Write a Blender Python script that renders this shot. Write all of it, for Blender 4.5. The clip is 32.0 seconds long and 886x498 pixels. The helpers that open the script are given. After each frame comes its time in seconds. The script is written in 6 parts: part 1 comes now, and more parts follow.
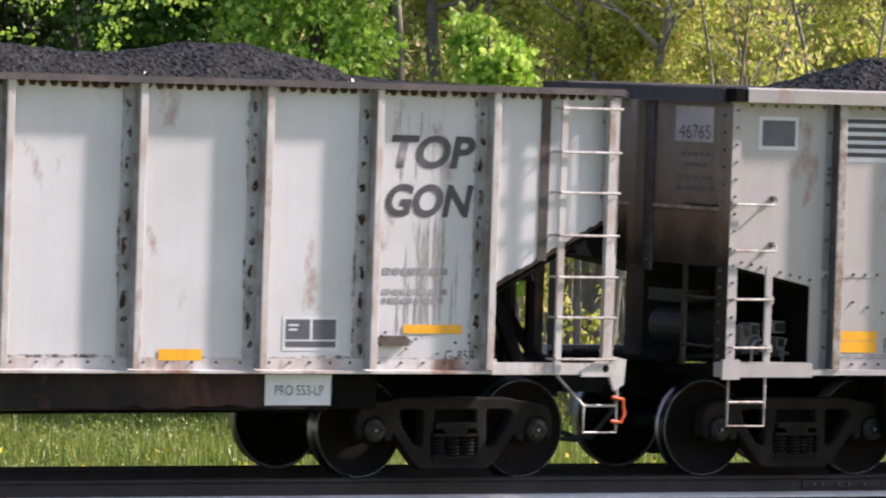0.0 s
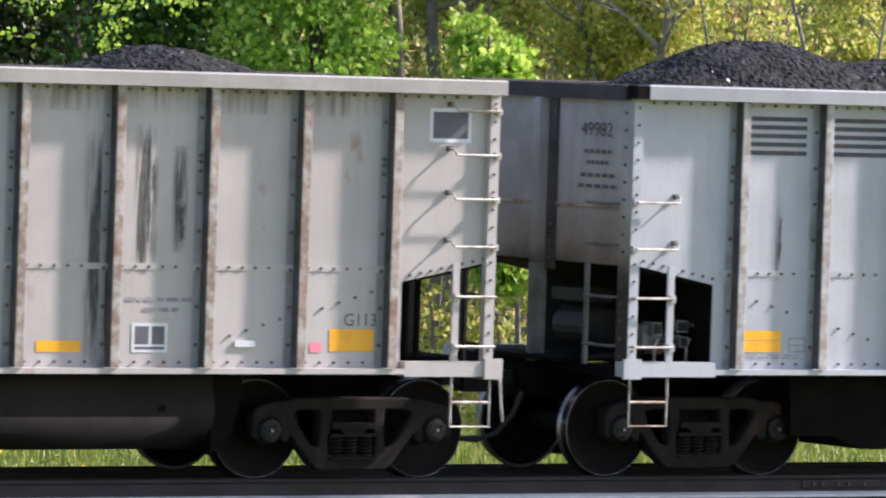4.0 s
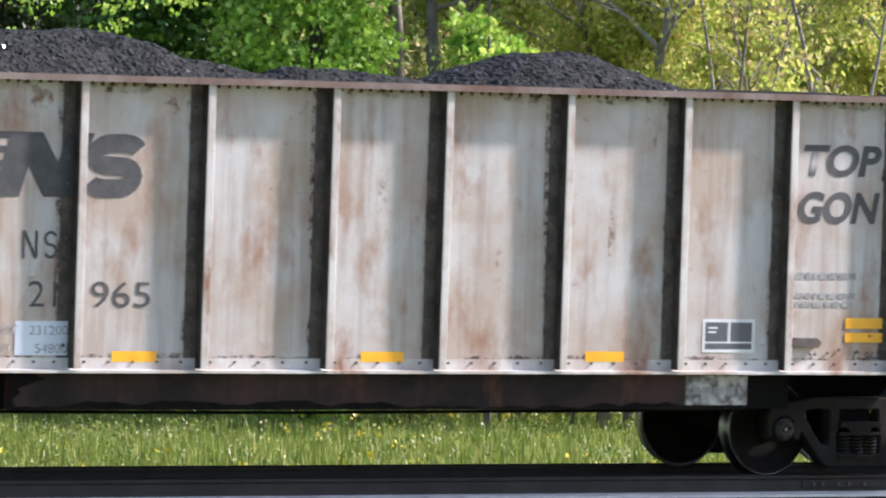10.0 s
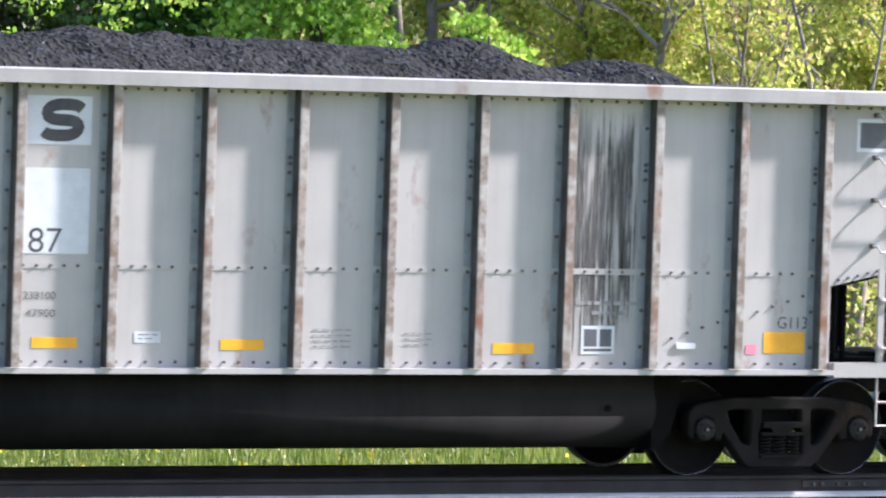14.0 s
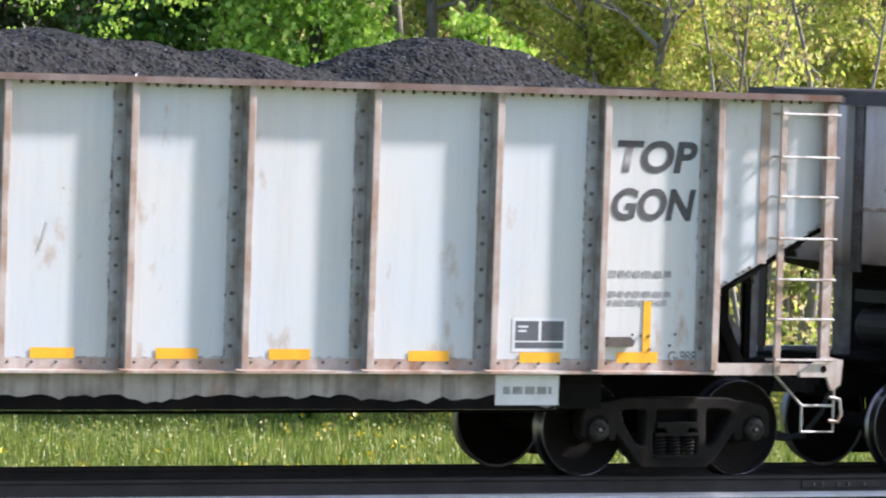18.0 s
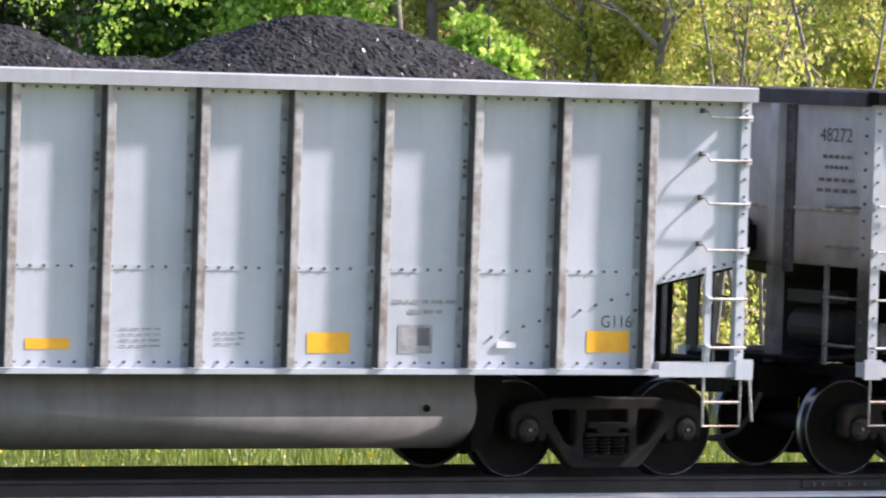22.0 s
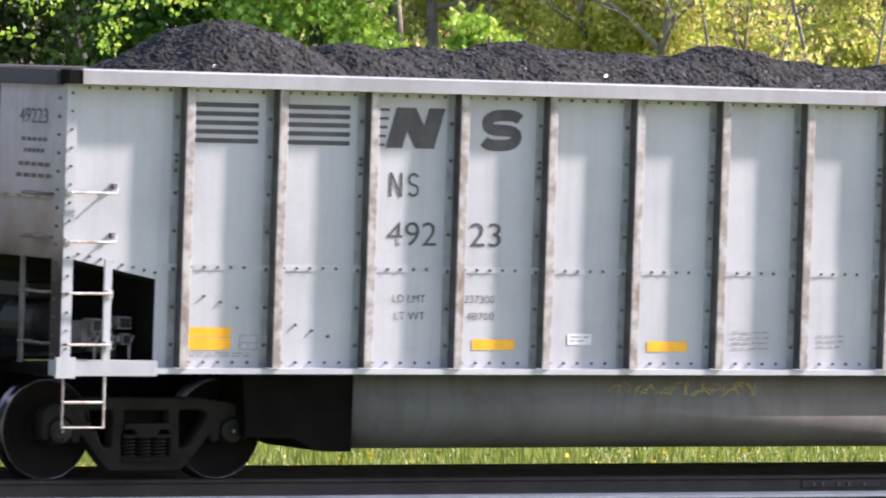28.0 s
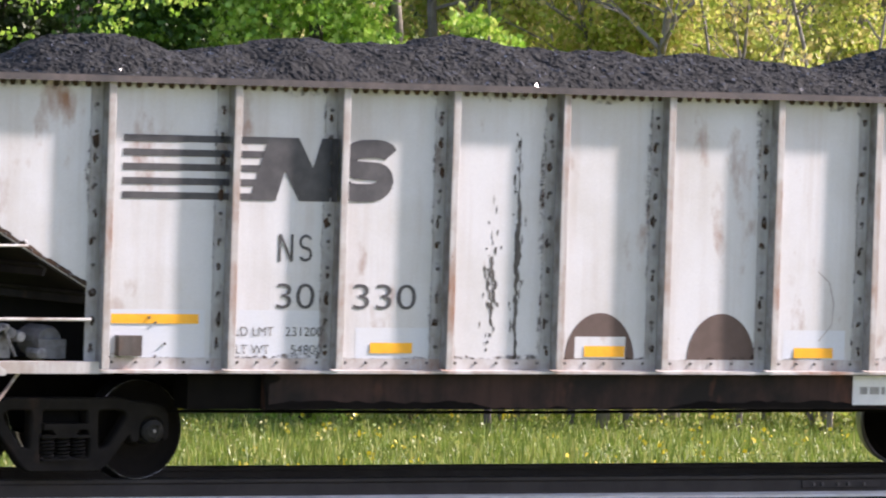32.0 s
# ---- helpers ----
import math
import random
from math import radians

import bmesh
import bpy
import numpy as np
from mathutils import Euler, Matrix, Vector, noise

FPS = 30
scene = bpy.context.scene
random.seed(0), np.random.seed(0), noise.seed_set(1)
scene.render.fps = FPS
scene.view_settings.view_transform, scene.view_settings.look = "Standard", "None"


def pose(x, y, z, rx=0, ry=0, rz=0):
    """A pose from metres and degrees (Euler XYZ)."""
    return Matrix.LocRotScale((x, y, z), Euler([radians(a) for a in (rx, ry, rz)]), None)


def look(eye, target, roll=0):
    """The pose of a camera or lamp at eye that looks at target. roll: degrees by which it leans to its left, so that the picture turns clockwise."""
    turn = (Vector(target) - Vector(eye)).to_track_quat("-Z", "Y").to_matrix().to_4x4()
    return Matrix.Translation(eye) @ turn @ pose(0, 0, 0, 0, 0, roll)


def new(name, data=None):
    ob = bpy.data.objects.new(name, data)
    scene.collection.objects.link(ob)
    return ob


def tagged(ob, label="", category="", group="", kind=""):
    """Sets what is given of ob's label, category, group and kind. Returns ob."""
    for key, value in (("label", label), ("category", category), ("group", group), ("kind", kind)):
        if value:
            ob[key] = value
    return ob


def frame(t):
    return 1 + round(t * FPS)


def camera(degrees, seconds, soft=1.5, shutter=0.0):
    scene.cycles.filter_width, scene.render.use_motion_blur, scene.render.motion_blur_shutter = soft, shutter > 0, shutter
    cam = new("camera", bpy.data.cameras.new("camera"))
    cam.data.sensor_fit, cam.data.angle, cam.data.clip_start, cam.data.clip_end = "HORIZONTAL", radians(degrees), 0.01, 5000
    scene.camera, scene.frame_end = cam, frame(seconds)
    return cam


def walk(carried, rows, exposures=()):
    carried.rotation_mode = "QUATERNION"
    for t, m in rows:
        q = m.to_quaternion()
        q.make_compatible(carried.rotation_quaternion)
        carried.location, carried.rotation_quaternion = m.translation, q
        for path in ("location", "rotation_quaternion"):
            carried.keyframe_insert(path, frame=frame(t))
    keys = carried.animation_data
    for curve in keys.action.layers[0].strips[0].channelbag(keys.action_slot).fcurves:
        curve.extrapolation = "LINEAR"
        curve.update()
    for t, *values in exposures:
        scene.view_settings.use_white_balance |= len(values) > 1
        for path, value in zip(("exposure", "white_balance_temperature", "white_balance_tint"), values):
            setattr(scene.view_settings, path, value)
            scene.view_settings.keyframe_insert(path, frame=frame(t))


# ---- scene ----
cam = camera(7.49, 32.0, soft=2.1, shutter=0.16)

# ---- camera: stands still on a low bank beside the line, a long lens looking slantwise at the track ----
EYE = Vector((0.0, 0.0, 3.074))
YAW = radians(31.22)
AIM = EYE + Vector((math.sin(YAW), math.cos(YAW), math.tan(radians(-0.9095)))) * 60.0
CAMERA_POSE = look(EYE, AIM, 1.32)
walk(cam, [(0.0, CAMERA_POSE), (32.0, CAMERA_POSE)],
     exposures=[(0.0, 1.0, 6680, 26), (3.0, 1.22, 6450, 24), (8.0, 1.18, 6680, 25), (10.5, 1.24, 6180, 20), (12.0, 1.34, 6000, 20), (13.0, 1.42, 6000, 21), (15.5, 1.48, 6150, 22), (17.0, 1.42, 6220, 21),
                (20.0, 1.18, 6330, 22), (21.5, 1.34, 6400, 24), (23.0, 1.36, 6480, 26), (29.5, 1.58, 6680, 27), (32.0, 1.28, 6650, 28)])

# ---- light ----
SUN_DIR = Vector((3.7, -1.0, 2.95)).normalized()
world = bpy.data.worlds.new("sky")
scene.world = world
world.use_nodes = True
wn = world.node_tree.nodes
sky = wn.new("ShaderNodeTexSky")
sky.sky_type, sky.sun_disc = "NISHITA", False
sky.sun_elevation = math.asin(SUN_DIR.z)
sky.sun_rotation = math.atan2(SUN_DIR.x, SUN_DIR.y)
world.node_tree.links.new(sky.outputs[0], wn["Background"].inputs[0])
wn["Background"].inputs[1].default_value = 0.12
sun = new("sun", bpy.data.lights.new("sun", "SUN"))
sun.data.energy, sun.data.angle, sun.data.color = 5.0, radians(3.0), (1.0, 0.955, 0.88)
sun.matrix_world = look(SUN_DIR * 100, (0, 0, 0))


# ---- materials ----
def material(name, base, rough=0.6, metal=0.0, second=None, mix=0.5, scale=3.0, grain=0.12, grain_scale=60.0,
             rust=None, rust_amount=0.0, streak=0.0, bump=0.15, space="Object", vary=0.0, dark=None, dark_amount=0.0, spec=0.5):
    """A worn surface: broad stains, fine grain, rust patches, runs down the height, bump."""
    m = bpy.data.materials.new(name)
    m.use_nodes = True
    nt = m.node_tree
    b = nt.nodes["Principled BSDF"]
    L = nt.links.new

    def node(kind, **inputs):
        n = nt.nodes.new(kind)
        for k, v in inputs.items():
            n.inputs[k].default_value = v
        return n

    def blend(fac, a, c, mode="MIX"):
        n = nt.nodes.new("ShaderNodeMix")
        n.data_type, n.blend_type = "RGBA", mode
        for sock, v in ((n.inputs[0], fac), (n.inputs[6], a), (n.inputs[7], c)):
            if isinstance(v, (tuple, float, int)):
                sock.default_value = (*v, 1) if isinstance(v, tuple) else v
            else:
                L(v, sock)
        return n.outputs[2]

    def ramp(src, lo, hi):
        n = node("ShaderNodeMapRange")
        n.inputs[1].default_value, n.inputs[2].default_value = lo, hi
        L(src, n.inputs[0])
        return n.outputs[0]

    tc = node("ShaderNodeTexCoord")
    co = tc.outputs[space]
    oi = node("ShaderNodeObjectInfo")
    shift = nt.nodes.new("ShaderNodeVectorMath")
    shift.operation = "ADD"
    L(co, shift.inputs[0])
    L(oi.outputs["Random"], shift.inputs[1])
    co = shift.outputs[0]

    def noise_at(sc, detail=4.0, stretch=None):
        n = node("ShaderNodeTexNoise", Scale=sc, Detail=detail, Roughness=0.62)
        if stretch:
            mp = node("ShaderNodeMapping", Scale=stretch)
            L(co, mp.inputs[0])
            L(mp.outputs[0], n.inputs["Vector"])
        else:
            L(co, n.inputs["Vector"])
        return n.outputs[0]

    col = base
    if second:
        col = blend(ramp(noise_at(scale), 0.45 - 0.1 * mix, 0.68 - 0.1 * mix), base, second)
    if streak:
        f = ramp(noise_at(1.0, 5.0, (9.0, 9.0, 0.5)), 0.48, 0.66)
        mul = nt.nodes.new("ShaderNodeMath")
        mul.operation, mul.inputs[1].default_value = "MULTIPLY", streak
        L(f, mul.inputs[0])
        col = blend(mul.outputs[0], col, dark or tuple(c * 0.35 for c in base))
    if dark and dark_amount:
        f = ramp(noise_at(1.6, 6.0, (1, 1, 0.6)), 0.72 - 0.3 * dark_amount, 0.8)
        col = blend(f, col, dark)
    if rust and rust_amount:
        f = ramp(noise_at(1.3, 8.0, (1.5, 1.5, 0.7)), 0.62 - 0.2 * rust_amount, 0.74 - 0.12 * rust_amount)
        col = blend(f, col, rust)
        f = ramp(noise_at(7.0, 6.0), 0.72 - 0.12 * rust_amount, 0.80)
        col = blend(f, col, tuple(c * 0.6 for c in rust))
    g = noise_at(grain_scale, 3.0)
    col = blend(grain, col, blend(1.0, col, ramp(g, 0.2, 0.8), "MULTIPLY"))
    if vary:
        hsv = node("ShaderNodeHueSaturation")
        L(col, hsv.inputs["Color"])
        v = node("ShaderNodeMapRange")
        v.inputs[3].default_value, v.inputs[4].default_value = 1 - vary, 1 + vary
        L(oi.outputs["Random"], v.inputs[0])
        L(v.outputs[0], hsv.inputs["Value"])
        col = hsv.outputs[0]
    if isinstance(col, tuple):
        b.inputs["Base Color"].default_value = (*col, 1)
    else:
        L(col, b.inputs["Base Color"])
    b.inputs["Roughness"].default_value, b.inputs["Metallic"].default_value = rough, metal
    b.inputs["Specular IOR Level"].default_value = spec
    if bump:
        bp = node("ShaderNodeBump", Strength=bump, Distance=0.01)
        L(g, bp.inputs["Height"])
        L(bp.outputs[0], b.inputs["Normal"])
    return m


def foliage(name, light, deep, accent, through_light=0.35, rough=0.45):
    """Leaves: each clump has its own tone, and some light passes through."""
    m = bpy.data.materials.new(name)
    m.use_nodes = True
    nt = m.node_tree
    L = nt.links.new
    b = nt.nodes["Principled BSDF"]
    geo = nt.nodes.new("ShaderNodeNewGeometry")
    cr = nt.nodes.new("ShaderNodeValToRGB")
    e = cr.color_ramp.elements
    e[0].color, e[1].color = (*deep, 1), (*accent, 1)
    mid = e.new(0.6)
    mid.color = (*light, 1)
    L(geo.outputs["Random Per Island"], cr.inputs[0])
    L(cr.outputs[0], b.inputs["Base Color"])
    b.inputs["Roughness"].default_value = rough
    b.inputs["Specular IOR Level"].default_value = 0.35
    tr = nt.nodes.new("ShaderNodeBsdfTranslucent")
    L(cr.outputs[0], tr.inputs[0])
    mx = nt.nodes.new("ShaderNodeMixShader")
    mx.inputs[0].default_value = through_light
    L(b.outputs[0], mx.inputs[1])
    L(tr.outputs[0], mx.inputs[2])
    L(mx.outputs[0], nt.nodes["Material Output"].inputs[0])
    return m


RUST = (0.20, 0.085, 0.04)
SOOT = (0.035, 0.032, 0.03)
# each paint: sheet, frame members, worn edges
PAINT = {
    "beige": material("beige_paint", (0.42, 0.40, 0.385), 0.55, second=(0.375, 0.355, 0.34), scale=0.9, streak=0.12, dark=(0.2, 0.18, 0.165), rust=RUST, rust_amount=0.01),
    "tan": material("pale_tan_paint", (0.42, 0.405, 0.385), 0.55, second=(0.375, 0.36, 0.345), scale=0.9, streak=0.12, dark=(0.2, 0.18, 0.165), rust=RUST, rust_amount=0.01),
    "grey": material("grey_paint", (0.41, 0.43, 0.46), 0.5, second=(0.35, 0.37, 0.40), scale=0.8, streak=0.12, dark=(0.15, 0.15, 0.16)),
    "pale_grey": material("pale_grey_paint", (0.44, 0.47, 0.52), 0.48, second=(0.38, 0.41, 0.45), scale=0.8, streak=0.1, dark=(0.16, 0.16, 0.17)),
    "white": material("stained_white_paint", (0.57, 0.575, 0.585), 0.5, second=(0.50, 0.50, 0.505), scale=0.7, streak=0.08, dark=(0.30, 0.26, 0.23), rust=RUST, rust_amount=0.02),
    "rusty": material("rust_stained_paint", (0.47, 0.46, 0.46), 0.6, second=(0.38, 0.31, 0.26), scale=1.1, mix=0.8, streak=0.35, dark=(0.2, 0.12, 0.08), rust=(0.26, 0.14, 0.09), rust_amount=0.42),
    "bluish": material("faded_blue_white_paint", (0.50, 0.54, 0.58), 0.5, second=(0.55, 0.555, 0.55), scale=0.7, mix=0.8, streak=0.12, dark=(0.3, 0.22, 0.16), rust=(0.33, 0.19, 0.1), rust_amount=0.12),
    "chalk": material("chalky_white_paint", (0.56, 0.57, 0.59), 0.55, second=(0.49, 0.49, 0.485), scale=0.8, streak=0.15, dark=(0.3, 0.2, 0.14), rust=(0.24, 0.12, 0.07), rust_amount=0.2),
}
EDGE = {
    "plain": material("worn_frame_paint", (0.40, 0.375, 0.345), 0.6, second=(0.19, 0.145, 0.115), scale=7.0, mix=0.7, streak=0.3, dark=(0.13, 0.09, 0.07), rust=RUST, rust_amount=0.3),
    "grey": material("worn_grey_frame_paint", (0.41, 0.405, 0.40), 0.6, second=(0.22, 0.195, 0.175), scale=7.5, mix=0.6, streak=0.25, dark=(0.13, 0.10, 0.08), rust=(0.16, 0.10, 0.07), rust_amount=0.12),
    "pale": material("pale_worn_frame_paint", (0.46, 0.455, 0.45), 0.6, second=(0.34, 0.30, 0.27), scale=3.0, streak=0.3, dark=(0.16, 0.09, 0.06), rust=(0.26, 0.13, 0.08), rust_amount=0.4),
    "rusty": material("rusted_frame_paint", (0.54, 0.525, 0.51), 0.6, second=(0.42, 0.36, 0.32), scale=2.2, mix=0.4, streak=0.2, dark=(0.12, 0.07, 0.045), rust=RUST, rust_amount=0.38),
}
def end_sheet_material(name, base, brown, soot, high, low, cap=3.5):
    """A car's end: dusty paint that turns brown and then black further down, and black at the top."""
    m = material(name, base, 0.7, second=tuple(c * 0.72 for c in base), scale=1.3, mix=0.6, streak=0.3, dark=brown, spec=0.2)
    nt = m.node_tree
    L = nt.links.new
    b = nt.nodes["Principled BSDF"]
    before = b.inputs["Base Color"].links[0].from_socket
    tc, sep, no = (nt.nodes.new(k) for k in ("ShaderNodeTexCoord", "ShaderNodeSeparateXYZ", "ShaderNodeTexNoise"))
    no.inputs["Scale"].default_value, no.inputs["Detail"].default_value = 2.2, 5.0
    L(tc.outputs["Object"], sep.inputs[0])
    L(tc.outputs["Object"], no.inputs["Vector"])
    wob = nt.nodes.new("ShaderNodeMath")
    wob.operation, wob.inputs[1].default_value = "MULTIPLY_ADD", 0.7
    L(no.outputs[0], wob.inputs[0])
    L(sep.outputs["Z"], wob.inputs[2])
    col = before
    # tints by height: brown, near black below it, near black at the top
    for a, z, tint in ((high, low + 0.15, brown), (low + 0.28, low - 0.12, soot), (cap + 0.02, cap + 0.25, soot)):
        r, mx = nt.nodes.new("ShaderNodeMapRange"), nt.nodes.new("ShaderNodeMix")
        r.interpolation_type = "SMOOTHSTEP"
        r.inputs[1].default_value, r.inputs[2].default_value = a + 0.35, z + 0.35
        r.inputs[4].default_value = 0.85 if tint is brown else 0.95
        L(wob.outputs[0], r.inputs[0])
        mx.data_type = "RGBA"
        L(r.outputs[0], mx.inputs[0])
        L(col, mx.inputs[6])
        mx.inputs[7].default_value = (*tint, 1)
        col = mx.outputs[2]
    L(col, b.inputs["Base Color"])
    return m


END_PAINT = end_sheet_material("darkening_end_paint", (0.22, 0.19, 0.16), (0.13, 0.085, 0.055), (0.022, 0.018, 0.016), 2.75, 2.15)
END_GREY = end_sheet_material("dusty_grey_end_paint", (0.38, 0.39, 0.40), (0.24, 0.20, 0.17), (0.04, 0.035, 0.032), 2.6, 1.95)
# shade on end and far-side chords, put into a dark steel colour
END_CHORD = material("shaded_end_chord", (0.055, 0.055, 0.058), 0.7, second=(0.03, 0.029, 0.03), scale=2.0, spec=0.15)
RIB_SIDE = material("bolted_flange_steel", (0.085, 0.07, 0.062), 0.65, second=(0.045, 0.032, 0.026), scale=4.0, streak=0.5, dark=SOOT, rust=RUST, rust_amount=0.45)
BOLT = material("bolt_steel", (0.11, 0.10, 0.10), 0.6, 0.3)
BARE = material("worn_grab_steel", (0.55, 0.54, 0.52), 0.5, 0.2, second=(0.3, 0.25, 0.22), scale=6.0, rust=RUST, rust_amount=0.3)
CHORD_RUST = material("rusted_top_chord", (0.17, 0.115, 0.10), 0.75, second=(0.22, 0.175, 0.16), scale=2.0, streak=0.3, rust=(0.13, 0.065, 0.04), rust_amount=0.4, spec=0.25)
CHORD_DARK = material("dark_steel_top_chord", (0.075, 0.068, 0.068), 0.7, second=(0.12, 0.10, 0.095), scale=2.5, streak=0.3, dark=(0.03, 0.025, 0.023), spec=0.3)
BEAM = material("brown_sill_steel", (0.048, 0.027, 0.023), 0.75, second=(0.013, 0.011, 0.011), scale=1.2, mix=0.8, streak=0.4, dark=(0.012, 0.01, 0.01), rust=(0.11, 0.045, 0.03), rust_amount=0.15, spec=0.15)
# soot base darkened further; shade under the cars is put into the colour
GRIME = material("sooty_shaded_underframe", (0.0034, 0.0032, 0.0032), 0.85, second=(0.007, 0.006, 0.0055), scale=3.0, bump=0.3, spec=0.08)
TRUCK = material("grimy_cast_steel", (0.014, 0.0126, 0.012), 0.8, second=(0.021, 0.0185, 0.017), scale=4.0, rust=(0.05, 0.032, 0.024), rust_amount=0.15, bump=0.3, spec=0.1)
WHEEL = material("dusty_wheel_steel", (0.010, 0.0085, 0.008), 0.8, 0.0, second=(0.014, 0.0115, 0.0105), scale=2.0, spec=0.08)
TREAD = material("polished_tread", (0.27, 0.28, 0.31), 0.3, 1.0, bump=0.0)
CAPSTEEL = material("bearing_cap_steel", (0.016, 0.0155, 0.0155), 0.55, 0.1, second=(0.008, 0.0075, 0.0075), scale=9.0, spec=0.25)
VALVE = material("grey_valve_casting", (0.15, 0.155, 0.16), 0.55, second=(0.09, 0.09, 0.09), scale=9.0, rust=RUST, rust_amount=0.1)
COAL = material("coal", (0.0245, 0.0255, 0.0245), 0.85, second=(0.043, 0.0445, 0.0425), scale=9.0, grain=0.55, grain_scale=75.0, bump=0.6, spec=0.12)
COAL_BRIGHT = material("glossy_coal", (0.05, 0.05, 0.052), 0.25, bump=0.0, spec=1.0)
BLACK = material("faded_black_lettering", (0.036, 0.037, 0.043), 0.6, second=(0.065, 0.065, 0.07), scale=5.0, bump=0.05)
FAINT = material("weathered_lettering", (0.20, 0.20, 0.21), 0.6, second=(0.3, 0.3, 0.3), scale=8.0, bump=0.05)
WHITE = material("white_marking", (0.62, 0.64, 0.67), 0.5, second=(0.55, 0.57, 0.6), scale=4.0, bump=0.05)
YELLOW = material("yellow_reflector", (0.86, 0.42, 0.012), 0.4, second=(0.78, 0.36, 0.01), scale=5.0, bump=0.05)
PATCH = material("blue_white_repaint", (0.60, 0.66, 0.76), 0.5, second=(0.52, 0.58, 0.68), scale=3.0, bump=0.05)
PINK = material("pink_tag", (0.75, 0.22, 0.3), 0.5, bump=0.0)
BROWN = material("brown_primer", (0.10, 0.065, 0.055), 0.7, second=(0.08, 0.05, 0.04), scale=4.0)
SLATE = material("slate_panel", (0.07, 0.075, 0.09), 0.5, second=(0.09, 0.095, 0.11), scale=5.0, bump=0.05)
ORANGE = material("orange_flag", (0.8, 0.12, 0.03), 0.5, bump=0.0)
RUBBER = material("hose_rubber", (0.02, 0.02, 0.02), 0.7)
RAIL_SIDE = material("rail_steel_side", (0.046, 0.041, 0.039), 0.75, 0.0, second=(0.058, 0.052, 0.049), scale=3.0, spec=0.15)
RAIL_TOP = material("worn_rail_head", (0.016, 0.015, 0.015), 0.75, 0.0, second=(0.010, 0.0095, 0.0095), scale=5.0, spec=0.15)
RAIL_FOOT = material("pale_rail_foot", (0.80, 0.78, 0.76), 0.55, 0.1, second=(0.68, 0.66, 0.63), scale=2.0)
TIE = material("creosoted_timber", (0.007, 0.006, 0.0055), 0.9, second=(0.012, 0.0105, 0.0095), scale=5.0, bump=0.4)
# stone colour lowered to carry the shade under the train
BALLAST = material("dark_ballast", (0.005, 0.0048, 0.0047), 0.95, second=(0.010, 0.0095, 0.009), scale=9.0, grain=0.5, bump=0.6, spec=0.1)
SOIL = material("grassy_ground", (0.10, 0.145, 0.026), 0.9, second=(0.16, 0.18, 0.045), scale=0.5, mix=0.8, grain=0.4, grain_scale=14.0, bump=0.5)
BARK = material("grey_bark", (0.20, 0.18, 0.16), 0.85, second=(0.31, 0.28, 0.255), scale=4.0, streak=0.4, dark=(0.05, 0.04, 0.035), bump=0.6)
DARKBARK = material("dark_bark", (0.06, 0.052, 0.045), 0.85, second=(0.12, 0.10, 0.09), scale=4.0, streak=0.4, dark=(0.03, 0.025, 0.02), bump=0.6)
GRASS = foliage("grass_blades", (0.17, 0.235, 0.04), (0.10, 0.16, 0.022), (0.33, 0.33, 0.10), 0.35)
BLOSSOM = foliage("yellow_wildflowers", (0.6, 0.5, 0.03), (0.5, 0.4, 0.02), (0.75, 0.68, 0.3), 0.2)
# maple green lowered to carry the shade on the crown's left
LEAF_MAPLE = foliage("maple_leaves", (0.05, 0.13, 0.015), (0.022, 0.065, 0.008), (0.15, 0.28, 0.04), 0.22)
LEAF_SPRING = foliage("spring_leaves", (0.52, 0.55, 0.125), (0.28, 0.38, 0.06), (0.60, 0.48, 0.22), 0.52)
LEAF_WOOD = foliage("wood_leaves", (0.40, 0.43, 0.14), (0.11, 0.19, 0.04), (0.72, 0.58, 0.34), 0.58)
# leaf green with the deep shade of the wood put into the colour
LEAF_SHADE = foliage("shade_toned_leaves", (0.02, 0.042, 0.009), (0.012, 0.028, 0.006), (0.05, 0.085, 0.015), 0.15)


